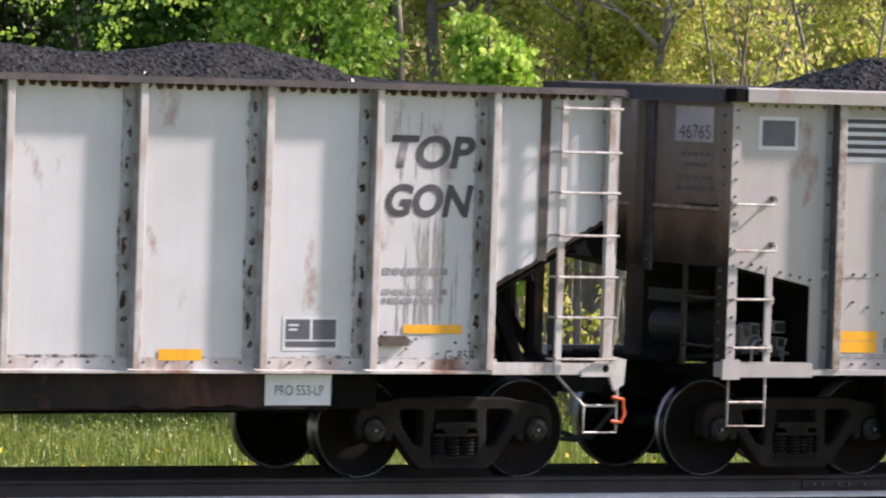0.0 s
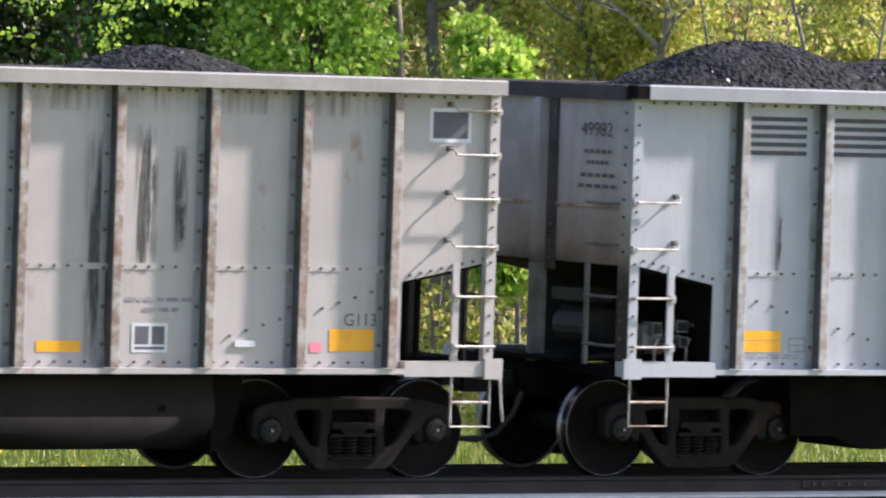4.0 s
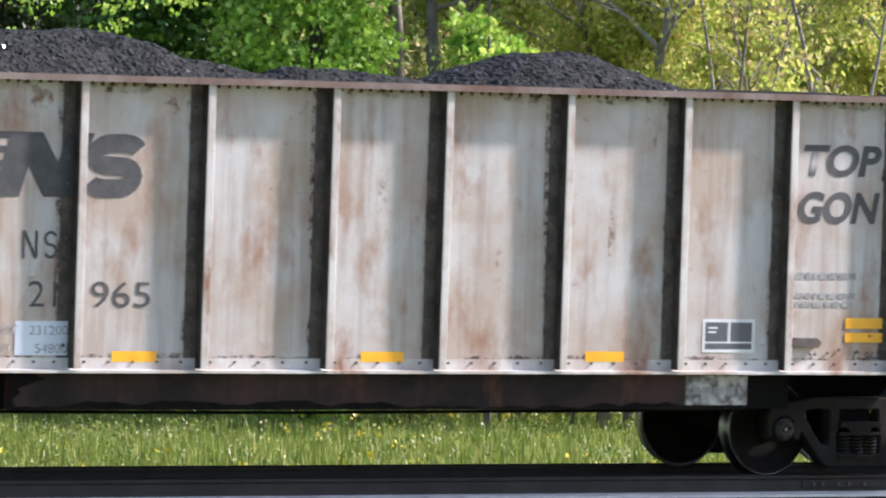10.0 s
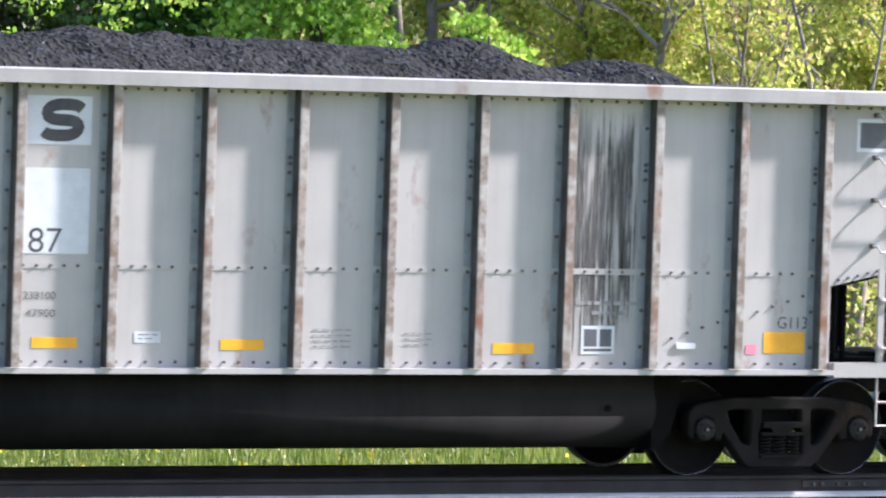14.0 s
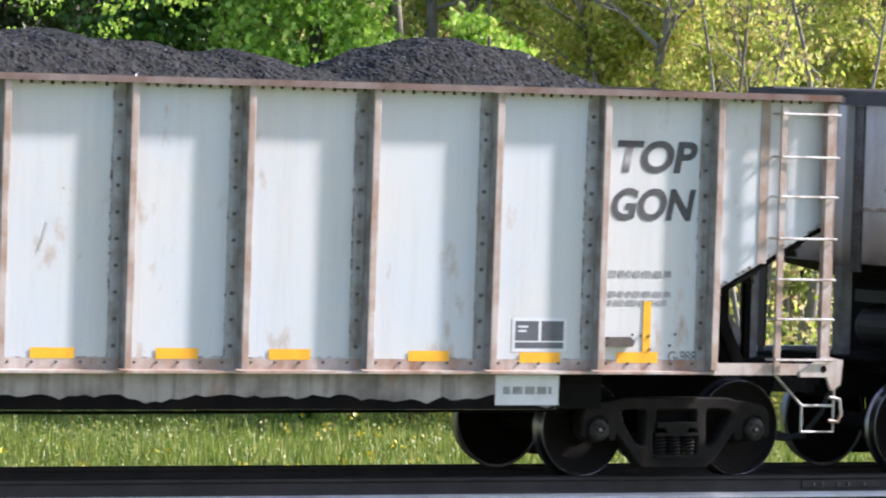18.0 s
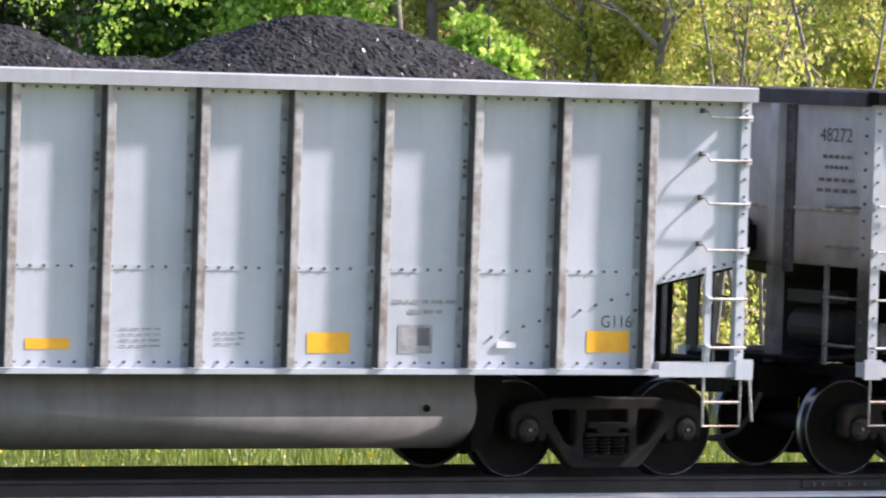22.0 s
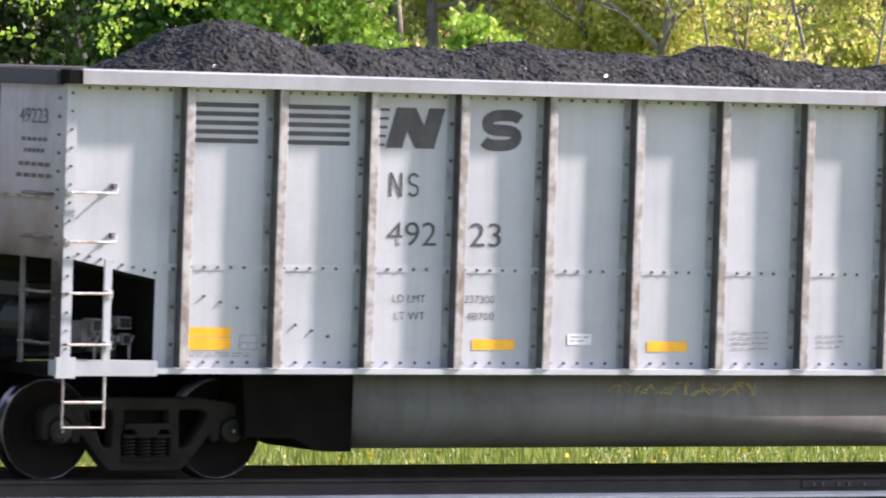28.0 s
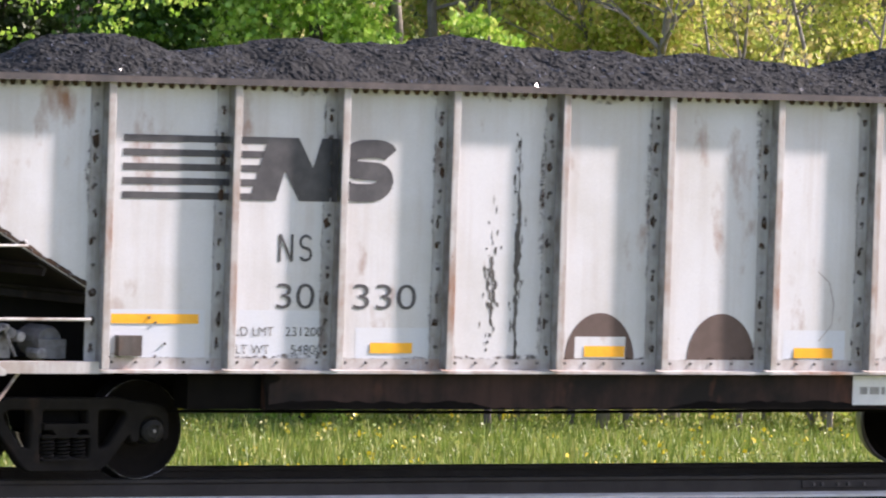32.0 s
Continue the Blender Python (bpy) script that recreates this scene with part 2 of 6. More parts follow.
# ---- geometry helpers ----
class Geo:
    """Gathers vertices and faces of one part."""

    def __init__(self):
        self.v, self.f = [], []

    def add(self, verts, faces):
        o = len(self.v)
        self.v += [tuple(p) for p in verts]
        self.f += [tuple(i + o for i in f) for f in faces]
        return self

    def box(self, x0, x1, y0, y1, z0, z1):
        return self.add([(x, y, z) for x in (x0, x1) for y in (y0, y1) for z in (z0, z1)],
                        [(0, 1, 3, 2), (4, 6, 7, 5), (0, 4, 5, 1), (2, 3, 7, 6), (0, 2, 6, 4), (1, 5, 7, 3)])

    def prism(self, outline, a0, a1, axis="y"):
        """An outline in the other two axes, drawn out from a0 to a1 along axis."""
        n = len(outline)
        put = {"y": lambda p, a: (p[0], a, p[1]), "x": lambda p, a: (a, p[0], p[1]), "z": lambda p, a: (p[0], p[1], a)}[axis]
        return self.add([put(p, a0) for p in outline] + [put(p, a1) for p in outline],
                        [tuple(range(n)), tuple(range(2 * n - 1, n - 1, -1))] + [(i, i + n, (i + 1) % n + n, (i + 1) % n) for i in range(n)])

    def rod(self, points, r, seg=6, r1=None):
        """A round bar along points, with closed ends, tapering to r1."""
        pts = [Vector(p) for p in points]
        rings, n = [], len(pts)
        side = None
        for i, p in enumerate(pts):
            d = (pts[min(i + 1, n - 1)] - pts[max(i - 1, 0)]).normalized()
            if side is None:
                side = d.orthogonal().normalized()
            else:
                side = (side - d * side.dot(d)).normalized()
            up = d.cross(side)
            rr = r if r1 is None else r + (r1 - r) * i / max(1, n - 1)
            rings += [p + (side * math.cos(2 * math.pi * k / seg) + up * math.sin(2 * math.pi * k / seg)) * rr for k in range(seg)]
        faces = [(i * seg + k, i * seg + (k + 1) % seg, (i + 1) * seg + (k + 1) % seg, (i + 1) * seg + k) for i in range(n - 1) for k in range(seg)]
        faces += [tuple(range(seg - 1, -1, -1)), tuple(range((n - 1) * seg, n * seg))]
        return self.add(rings, faces)

    def lathe(self, profile, cx, cz, seg=40):
        """A profile of (radius, y) turned about the axle through cx, cz; a closed loop."""
        n = len(profile)
        verts = [(cx + r * math.cos(2 * math.pi * k / seg), y, cz + r * math.sin(2 * math.pi * k / seg)) for k in range(seg) for r, y in profile]
        return self.add(verts, [(k * n + i, k * n + (i + 1) % n, (k + 1) % seg * n + (i + 1) % n, (k + 1) % seg * n + i) for k in range(seg) for i in range(n)])

    def mesh(self, name, smooth=False):
        me = bpy.data.meshes.new(name)
        me.from_pydata(self.v, [], self.f)
        bm = bmesh.new()
        bm.from_mesh(me)
        bmesh.ops.recalc_face_normals(bm, faces=bm.faces)
        bm.to_mesh(me)
        bm.free()
        if smooth:
            me.shade_smooth()
        return me


def part(name, geo, mat, parent=None, label="", smooth=False, at=None):
    me = geo.mesh(name, smooth) if isinstance(geo, Geo) else geo
    if mat and not me.materials:
        me.materials.append(mat)
    ob = new(name, me)
    ob.parent = parent
    if at:
        ob.location = at
    if label:
        ob["label"] = label
    return ob


def write(text, x0, x1, z0, z1, y, slant=0.0, bold=-0.004):
    """Lettering on a plane that faces the camera's side of the line, fitted to a field."""
    cu = bpy.data.curves.new("lettering", "FONT")
    cu.body, cu.offset = text, bold
    ob = bpy.data.objects.new("lettering", cu)
    scene.collection.objects.link(ob)
    me = bpy.data.meshes.new_from_object(ob.evaluated_get(bpy.context.evaluated_depsgraph_get()))
    bpy.data.objects.remove(ob)
    bpy.data.curves.remove(cu)
    co = np.array([v.co for v in me.vertices])
    lo, hi = co.min(0), co.max(0)
    for v in me.vertices:
        a, b2 = (v.co.x - lo[0]) / (hi[0] - lo[0]), (v.co.y - lo[1]) / (hi[1] - lo[1])
        wide = x1 - x0 - slant
        v.co = (x0 + a * wide + b2 * slant, y, z0 + b2 * (z1 - z0))
    me.name = "lettering"
    return me

LEAF_YOUNG = foliage("young_maple_leaves", (0.34, 0.54, 0.07), (0.16, 0.34, 0.03), (0.55, 0.62, 0.14), 0.5)
# dark base for faces turned from the sun; that shade is in the colour
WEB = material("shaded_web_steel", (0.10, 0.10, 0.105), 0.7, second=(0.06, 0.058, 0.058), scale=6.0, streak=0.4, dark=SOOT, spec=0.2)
DIM = material("dim_lettering", (0.08, 0.078, 0.075), 0.7, second=(0.13, 0.125, 0.12), scale=8.0, bump=0.05)


def stain_material(name, colour, second, cover=0.5, scale=9.0):
    """Rust and soot that eats into paint, with gaps where the paint still shows."""
    m = material(name, colour, 0.8, second=second, scale=scale, bump=0.1, spec=0.2)
    nt = m.node_tree
    tc, no, mr = (nt.nodes.new(k) for k in ("ShaderNodeTexCoord", "ShaderNodeTexNoise", "ShaderNodeMapRange"))
    no.inputs["Scale"].default_value, no.inputs["Detail"].default_value, no.inputs["Roughness"].default_value = scale, 6.0, 0.7
    mr.inputs[1].default_value, mr.inputs[2].default_value, mr.inputs[4].default_value = 0.62 - 0.3 * cover, 0.80 - 0.3 * cover, 0.92
    nt.links.new(tc.outputs["Object"], no.inputs["Vector"])
    nt.links.new(no.outputs[0], mr.inputs[0])
    nt.links.new(mr.outputs[0], nt.nodes["Principled BSDF"].inputs["Alpha"])
    return m


def smear_material(name, colour, strength=0.8):
    """Soot washed down a sheet: upright threads that fade towards the edges of the run."""
    m = material(name, colour, 0.8, bump=0.0, spec=0.1)
    nt = m.node_tree
    L = nt.links.new

    def op(kind, a, b):
        n = nt.nodes.new("ShaderNodeMath")
        n.operation, n.use_clamp = kind, True
        for sock, v in zip(n.inputs, (a, b)):
            if isinstance(v, float):
                sock.default_value = v
            else:
                L(v, sock)
        return n.outputs[0]

    tc, sep, mp, no = (nt.nodes.new(k) for k in ("ShaderNodeTexCoord", "ShaderNodeSeparateXYZ", "ShaderNodeMapping", "ShaderNodeTexNoise"))
    L(tc.outputs["Generated"], sep.inputs[0])
    L(tc.outputs["Object"], mp.inputs[0])
    mp.inputs["Scale"].default_value = (14.0, 1.0, 0.9)
    no.inputs["Scale"].default_value, no.inputs["Detail"].default_value = 1.6, 4.0
    L(mp.outputs[0], no.inputs["Vector"])
    across = op("MULTIPLY", op("MULTIPLY", sep.outputs["X"], op("SUBTRACT", 1.0, sep.outputs["X"])), 4.0)
    along = op("MULTIPLY", op("MULTIPLY", sep.outputs["Z"], op("SUBTRACT", 1.0, sep.outputs["Z"])), 4.0)
    threads = nt.nodes.new("ShaderNodeMapRange")
    threads.inputs[1].default_value, threads.inputs[2].default_value = 0.40, 0.68
    L(no.outputs[0], threads.inputs[0])
    a = op("MULTIPLY", op("MULTIPLY", across, op("POWER", along, 0.5)), op("MULTIPLY", threads.outputs[0], strength))
    L(a, nt.nodes["Principled BSDF"].inputs["Alpha"])
    return m


def rust_fall(name, clean, thin, deep, low, high):
    """Paint eaten by rust from the top, running down in tongues."""
    m = material(name, clean, 0.75, second=tuple(c * 0.9 for c in clean), scale=2.0, spec=0.2)
    nt = m.node_tree
    L = nt.links.new
    b = nt.nodes["Principled BSDF"]
    col = b.inputs["Base Color"].links[0].from_socket
    tc, sep, mp, n1, n2 = (nt.nodes.new("ShaderNode" + k) for k in ("TexCoord", "SeparateXYZ", "Mapping", "TexNoise", "TexNoise"))
    L(tc.outputs["Object"], sep.inputs[0])
    L(tc.outputs["Object"], mp.inputs[0])
    mp.inputs["Scale"].default_value = (5.0, 1.0, 0.7)
    L(mp.outputs[0], n1.inputs["Vector"])
    L(tc.outputs["Object"], n2.inputs["Vector"])
    n1.inputs["Scale"].default_value, n1.inputs["Detail"].default_value = 1.5, 6.0
    n2.inputs["Scale"].default_value, n2.inputs["Detail"].default_value = 3.5, 7.0
    up = nt.nodes.new("ShaderNodeMapRange")
    up.inputs[1].default_value, up.inputs[2].default_value = low, high
    L(sep.outputs["Z"], up.inputs[0])
    for noise_node, weight, lo, hi, tint in ((n1, 2.4, 1.60, 2.0, thin), (n2, 2.6, 2.0, 2.4, deep)):
        add, r, mx = nt.nodes.new("ShaderNodeMath"), nt.nodes.new("ShaderNodeMapRange"), nt.nodes.new("ShaderNodeMix")
        add.operation, add.inputs[1].default_value = "MULTIPLY_ADD", weight
        L(noise_node.outputs[0], add.inputs[0])
        L(up.outputs[0], add.inputs[2])
        r.inputs[1].default_value, r.inputs[2].default_value = lo, hi
        L(add.outputs[0], r.inputs[0])
        mx.data_type = "RGBA"
        L(r.outputs[0], mx.inputs[0])
        L(col, mx.inputs[6])
        mx.inputs[7].default_value = (*tint, 1)
        col = mx.outputs[2]
    L(col, b.inputs["Base Color"])
    return m


SMEAR = smear_material("washed_soot", (0.05, 0.047, 0.044), 0.95)
SMEAR_THIN = smear_material("thin_dark_threads", (0.06, 0.056, 0.052), 0.5)
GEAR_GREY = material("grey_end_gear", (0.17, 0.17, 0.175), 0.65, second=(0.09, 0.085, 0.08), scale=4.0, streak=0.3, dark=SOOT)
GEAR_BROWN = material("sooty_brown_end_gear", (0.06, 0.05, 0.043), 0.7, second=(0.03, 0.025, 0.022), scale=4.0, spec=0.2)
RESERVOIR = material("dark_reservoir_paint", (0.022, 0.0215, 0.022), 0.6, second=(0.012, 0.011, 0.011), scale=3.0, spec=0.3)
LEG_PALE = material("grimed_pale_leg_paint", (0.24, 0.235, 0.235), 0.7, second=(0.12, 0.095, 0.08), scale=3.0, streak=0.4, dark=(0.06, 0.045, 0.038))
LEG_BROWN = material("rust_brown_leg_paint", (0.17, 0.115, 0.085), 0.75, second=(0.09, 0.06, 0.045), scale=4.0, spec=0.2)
EDGE_RUST = stain_material("rust_along_the_edges", (0.10, 0.045, 0.025), (0.035, 0.02, 0.015), 0.55, 12.0)
EDGE_SOOT = stain_material("soot_along_the_edges", (0.035, 0.026, 0.022), (0.09, 0.05, 0.03), 0.45, 10.0)
THIN_RUST = stain_material("thin_rust_bloom", (0.34, 0.20, 0.13), (0.22, 0.12, 0.08), 0.35, 5.0)
# brighter leaf colour for the maple's lit side
LEAF_FRESH = foliage("fresh_maple_leaves", (0.29, 0.51, 0.06), (0.08, 0.20, 0.02), (0.50, 0.64, 0.15), 0.35)
END_FIELD = material("sooted_number_field", (0.38, 0.37, 0.36), 0.7, second=(0.30, 0.28, 0.26), scale=4.0)
BARK_MID = material("furrowed_grey_brown_bark", (0.17, 0.15, 0.125), 0.9, second=(0.30, 0.27, 0.23), scale=5.0, streak=0.4, dark=(0.06, 0.05, 0.04), bump=0.6)
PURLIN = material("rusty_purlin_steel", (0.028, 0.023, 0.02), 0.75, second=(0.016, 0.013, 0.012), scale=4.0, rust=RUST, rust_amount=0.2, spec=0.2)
CASTING = material("pale_grey_valve_casting", (0.33, 0.33, 0.33), 0.6, second=(0.16, 0.155, 0.15), scale=10.0, rust=RUST, rust_amount=0.15)
DEEP_RUST = stain_material("deep_rust_on_a_panel", (0.27, 0.115, 0.055), (0.14, 0.055, 0.03), 0.62, 3.2)
HAZE = material("washed_out_lettering", (0.36, 0.37, 0.39), 0.6, second=(0.42, 0.43, 0.45), scale=8.0, bump=0.05)
FRAME_PINK = material("pinkish_rusted_frame_paint", (0.46, 0.40, 0.365), 0.65, second=(0.32, 0.22, 0.17), scale=2.5, mix=0.5, streak=0.3, dark=(0.16, 0.09, 0.06), rust=RUST, rust_amount=0.3)


# ---- the line: track and ground share a slight cant ----
LINE_Y, CANT = 53.857, 1.0
TRACK = Matrix.Translation((0.014, LINE_Y - 0.76, 0)) @ pose(0, 0, 0, CANT, 0, 0) @ Matrix.Translation((0, 0.76, 0))


def site(across, depth, z=0.0):
    """A place by its distance along the line of sight and across it."""
    return Vector((across * math.cos(YAW) + depth * math.sin(YAW), -across * math.sin(YAW) + depth * math.cos(YAW), z))


def build_ground():
    xs = np.concatenate([np.linspace(-900, 0, 10), np.linspace(10, 80, 71), np.linspace(90, 1000, 10)])
    ys = np.concatenate([np.linspace(-600, 45, 12), np.linspace(47, 52, 6), np.linspace(52.5, 56.5, 9), np.linspace(57, 110, 54), np.linspace(120, 1200, 12)])
    g = Geo()
    for y in ys:
        for x in xs:
            off = y - LINE_Y
            z = -0.32 + 0.02 * off * math.exp(-(off / 3) ** 2) if abs(off) < 4 else -0.45
            if off > 4:
                z = -0.45 + 0.18 * noise.noise((x * 0.15, y * 0.15, 0)) + max(0.0, off - 26) * 0.05 if off < 200 else 8.0
            if off < -5:
                z = -0.45 + (min(1.4, (-off - 5) * 0.05))
            g.v.append((x, y, z))
    n = len(xs)
    g.f = [(j * n + i, j * n + i + 1, (j + 1) * n + i + 1, (j + 1) * n + i) for j in range(len(ys) - 1) for i in range(n - 1)]
    ob = part("ground", g, SOIL, smooth=True)
    tagged(ob, "grassy green ground beside the railway line", "ground", kind="structure")


def build_track():
    # ballast shoulder
    g = Geo().prism([(-2.9, -0.56), (-1.9, -0.285), (1.9, -0.285), (2.9, -0.56)], -200, 300, "x")
    bed = part("ballast_bed", g, BALLAST)
    bed.matrix_world = TRACK
    tagged(bed, "dark crushed stone ballast under the track", "ballast", kind="structure")
    rng = random.Random(4)
    stones = Geo()
    for _ in range(9000):
        x, y = rng.uniform(22, 46), rng.uniform(-1.9, 1.9)
        r = rng.uniform(0.02, 0.04)
        z = -0.285 + r * 0.3
        stones.add([(x - r, y, z), (x, y - r, z), (x + r, y + r * 0.3, z), (x + rng.uniform(-r, r) * 0.5, y + r, z), (x + rng.uniform(-r, r) * 0.4, y, z + r)],
                   [(0, 1, 4), (1, 2, 4), (2, 3, 4), (3, 0, 4)])
    ob = part("ballast_stones", stones, BALLAST)
    ob.matrix_world = TRACK
    tagged(ob, "loose dark grey ballast stones between the rails", "gravel", kind="stuff")
    tie = Geo().box(-0.115, 0.115, -1.3, 1.3, -0.36, -0.217).mesh("railway_tie")
    for i in range(60):
        ob = part("railway_tie", tie, TIE)
        ob.matrix_world = TRACK @ pose(16 + i * 0.53, 0, 0)
        tagged(ob, "creosoted wooden tie under the rails", "railway tie", "ties under the track")
    # rail section: foot, web and head
    prof = [(-0.074, -0.208), (0.074, -0.208), (0.074, -0.190), (0.02, -0.168), (0.009, -0.15), (0.009, -0.055), (0.036, -0.04), (0.037, -0.012),
            (-0.037, -0.012), (-0.036, -0.04), (-0.009, -0.055), (-0.009, -0.15), (-0.02, -0.168), (-0.074, -0.190)]
    for side, label in ((-0.755, "worn steel rail with a polished head, bolted at a joint"), (0.755, "worn steel rail under the far wheels")):
        rail = part("rail", Geo().prism(prof, -200, 300, "x"), RAIL_SIDE)
        rail.matrix_world = TRACK @ pose(0, side, 0)
        tagged(rail, label, "rail", "rails of the track", kind="structure")
        part("rail_head", Geo().prism([(-0.036, -0.013), (0.036, -0.013), (0.03, 0.0), (-0.03, 0.0)], -200, 300, "x"), RAIL_TOP, rail, "polished running surface")
        part("rail_foot", Geo().prism([(-0.078, -0.215), (-0.078, -0.188), (-0.024, -0.165), (-0.021, -0.169), (-0.074, -0.192), (-0.074, -0.215)], -200, 300, "x"),
             RAIL_FOOT, rail, "pale foot of the rail")
        if side < 0:
            bar = part("joint_bar", Geo().prism([(-0.03, -0.135), (-0.012, -0.06), (-0.02, -0.06), (-0.035, -0.125)], 36.2, 37.1, "x"), RAIL_SIDE, rail, "bolted joint bar")
            for bx in (36.32, 36.42, 36.6, 36.72, 36.9):
                part("bolt", Geo().lathe([(0.0, -0.055), (0.017, -0.055), (0.017, -0.02), (0.0, -0.02)], bx, -0.095, 6), BOLT, bar)


# ---- the train ----
# distance run at each full second
RUN = [0.0, 4.038, 8.097, 12.154, 16.165, 20.175, 24.211, 28.253, 32.282, 36.286, 40.272, 44.255, 48.237, 52.21, 56.167, 60.117, 64.072,
       68.042, 72.013, 75.973, 79.923, 83.879, 87.839, 91.787, 95.74, 99.702, 103.664, 107.613, 111.545, 115.485, 119.445, 123.413, 127.368]
SHEET = -1.50      # outer face of the side sheet
RIB = -1.62        # outer face of the stiffeners
PROUD = SHEET - 0.004
WHEEL_R = 0.446
AXLE = 0.868        # half the wheelbase of a truck
MOVERS, ROLLERS = [], []


def run_at(t):
    return float(np.interp(t, range(33), RUN))


def bolt_field(places, y, r=0.015, h=0.016):
    g = Geo()
    ring = [(r * math.cos(a * math.pi / 3), r * math.sin(a * math.pi / 3)) for a in range(6)]
    for x, z in places:
        g.add([(x + a, y, z + b) for a, b in ring] + [(x + a * 0.8, y - h, z + b * 0.8) for a, b in ring],
              [(6, 7, 8, 9, 10, 11)] + [(i, (i + 1) % 6, (i + 1) % 6 + 6, i + 6) for i in range(6)])
    return g


def end_bolts(x, out, places, r=0.017, h=0.02):
    """Bolt heads on a face that looks along the line."""
    g = Geo()
    ring = [(r * math.cos(a * math.pi / 3), r * math.sin(a * math.pi / 3)) for a in range(6)]
    for y, z in places:
        g.add([(x, y + a, z + b) for a, b in ring] + [(x + out * h, y + a * 0.8, z + b * 0.8) for a, b in ring],
              [(6, 7, 8, 9, 10, 11)] + [(i, (i + 1) % 6, (i + 1) % 6 + 6, i + 6) for i in range(6)])
    return g


def plate(x0, x1, z0, z1, y=PROUD, slant=0.0):
    return Geo().add([(x0, y, z0), (x1, y, z0), (x1 + slant, y, z1), (x0 + slant, y, z1)], [(0, 1, 2, 3)])


def stroke(points, w, y):
    """A painted stroke of width w along points (x, z)."""
    g = Geo()
    n = len(points)
    left, right = [], []
    for i, p in enumerate(points):
        a, b = Vector(points[max(i - 1, 0)]), Vector(points[min(i + 1, n - 1)])
        d = (b - a).normalized()
        k = Vector((-d.y, d.x)) * (w / 2)
        left.append((p[0] + k.x, y, p[1] + k.y))
        right.append((p[0] - k.x, y, p[1] - k.y))
    return g.add(left + right, [(i, i + 1, n + i + 1, n + i) for i in range(n - 1)])


def curl(x0, x1, z0, z1, w, y, slant=0.0, square=1.0):
    """A double-curved painted stroke that fills a field."""
    pts = []
    mx, mz, h = (x0 + x1) / 2, (z0 + z1) / 2, (z1 - z0 - w) / 4
    rx = (x1 - x0 - w) / 2
    for k in range(13):
        a = math.radians(25 + 245 * k / 12)
        pts.append((mx + rx * abs(math.cos(a)) ** square * math.copysign(1, math.cos(a)), mz + h + h * math.sin(a)))
    for k in range(13):
        a = math.radians(90 - 245 * k / 12)
        pts.append((mx + rx * abs(math.cos(a)) ** square * math.copysign(1, math.cos(a)), mz - h + h * math.sin(a)))
    del pts[13]
    return stroke([(x + slant * (z - z0) / (z1 - z0), z) for x, z in pts], w, y)


def zigzag(x0, x1, z0, z1, w, y, slant=0.0):
    """Two uprights joined by a slanting bar."""
    g = plate(x0, x0 + w, z0, z1, y, slant)
    g.add(plate(x1 - w, x1, z0, z1, y, slant).v, [(0, 1, 2, 3)])
    g.add([(x1 - w * 1.15, y - 0.0004, z0), (x1, y - 0.0004, z0), (x0 + w * 1.15 + slant, y - 0.0004, z1), (x0 + slant, y - 0.0004, z1)], [(0, 1, 2, 3)])
    return g


def letters(car, text, x0, x1, z0, z1, mat=None, y=PROUD, slant=0.0, bold=-0.004):
    return part("lettering", write(text, x0, x1, z0, z1, y - 0.001, slant, bold), mat or BLACK, car)


def mark(car, x, z, h, mat=None, y=PROUD):
    """The small two-sign mark above the number, drawn with strokes."""
    w = h * 0.11
    part("painted_mark", zigzag(x, x + h * 0.62, z, z + h, w, y - 0.001), mat or BLACK, car)
    part("painted_mark", curl(x + h * 0.86, x + h * 1.42, z, z + h, w, y - 0.0012), mat or BLACK, car)


def bars(car, x0, x1, zs, mat=None, h=0.022, y=PROUD, name="marking_line"):
    """Small writing too faint to read, as plain bars."""
    rng = random.Random(int(x0 * 100))
    for z in zs:
        g, x = Geo(), x0
        while x < x1 - 0.03:
            e = min(x1, x + rng.uniform(0.04, 0.13))
            g.add(plate(x, e, z, z + h, y - 0.001).v, [(0, 1, 2, 3)])
            x = e + 0.025
        part(name, g, mat or FAINT, car)


def spring_mesh():
    g = Geo()
    pts = [(0.06 * math.cos(a * 0.7), 0.06 * math.sin(a * 0.7), 0.195 * a / 54) for a in range(55)]
    return g.rod(pts, 0.0125, 5).mesh("spring", True)


def casting(name, loops, thick, bevel=0.012):
    """A bevelled casting from an outline and its openings, in x and z."""
    cu = bpy.data.curves.new(name, "CURVE")
    cu.dimensions, cu.fill_mode, cu.extrude, cu.bevel_depth, cu.bevel_resolution = "2D", "BOTH", thick / 2 - bevel, bevel, 1
    for loop in loops:
        sp = cu.splines.new("POLY")
        sp.points.add(len(loop) - 1)
        for p, (x, z) in zip(sp.points, loop):
            p.co = (x, z, 0, 1)
        sp.use_cyclic_u = True
    ob = bpy.data.objects.new(name, cu)
    scene.collection.objects.link(ob)
    me = bpy.data.meshes.new_from_object(ob.evaluated_get(bpy.context.evaluated_depsgraph_get()))
    bpy.data.objects.remove(ob)
    bpy.data.curves.remove(cu)
    me.transform(Matrix.Rotation(math.pi / 2, 4, "X"))
    me.name = name
    me.materials.clear()
    return me


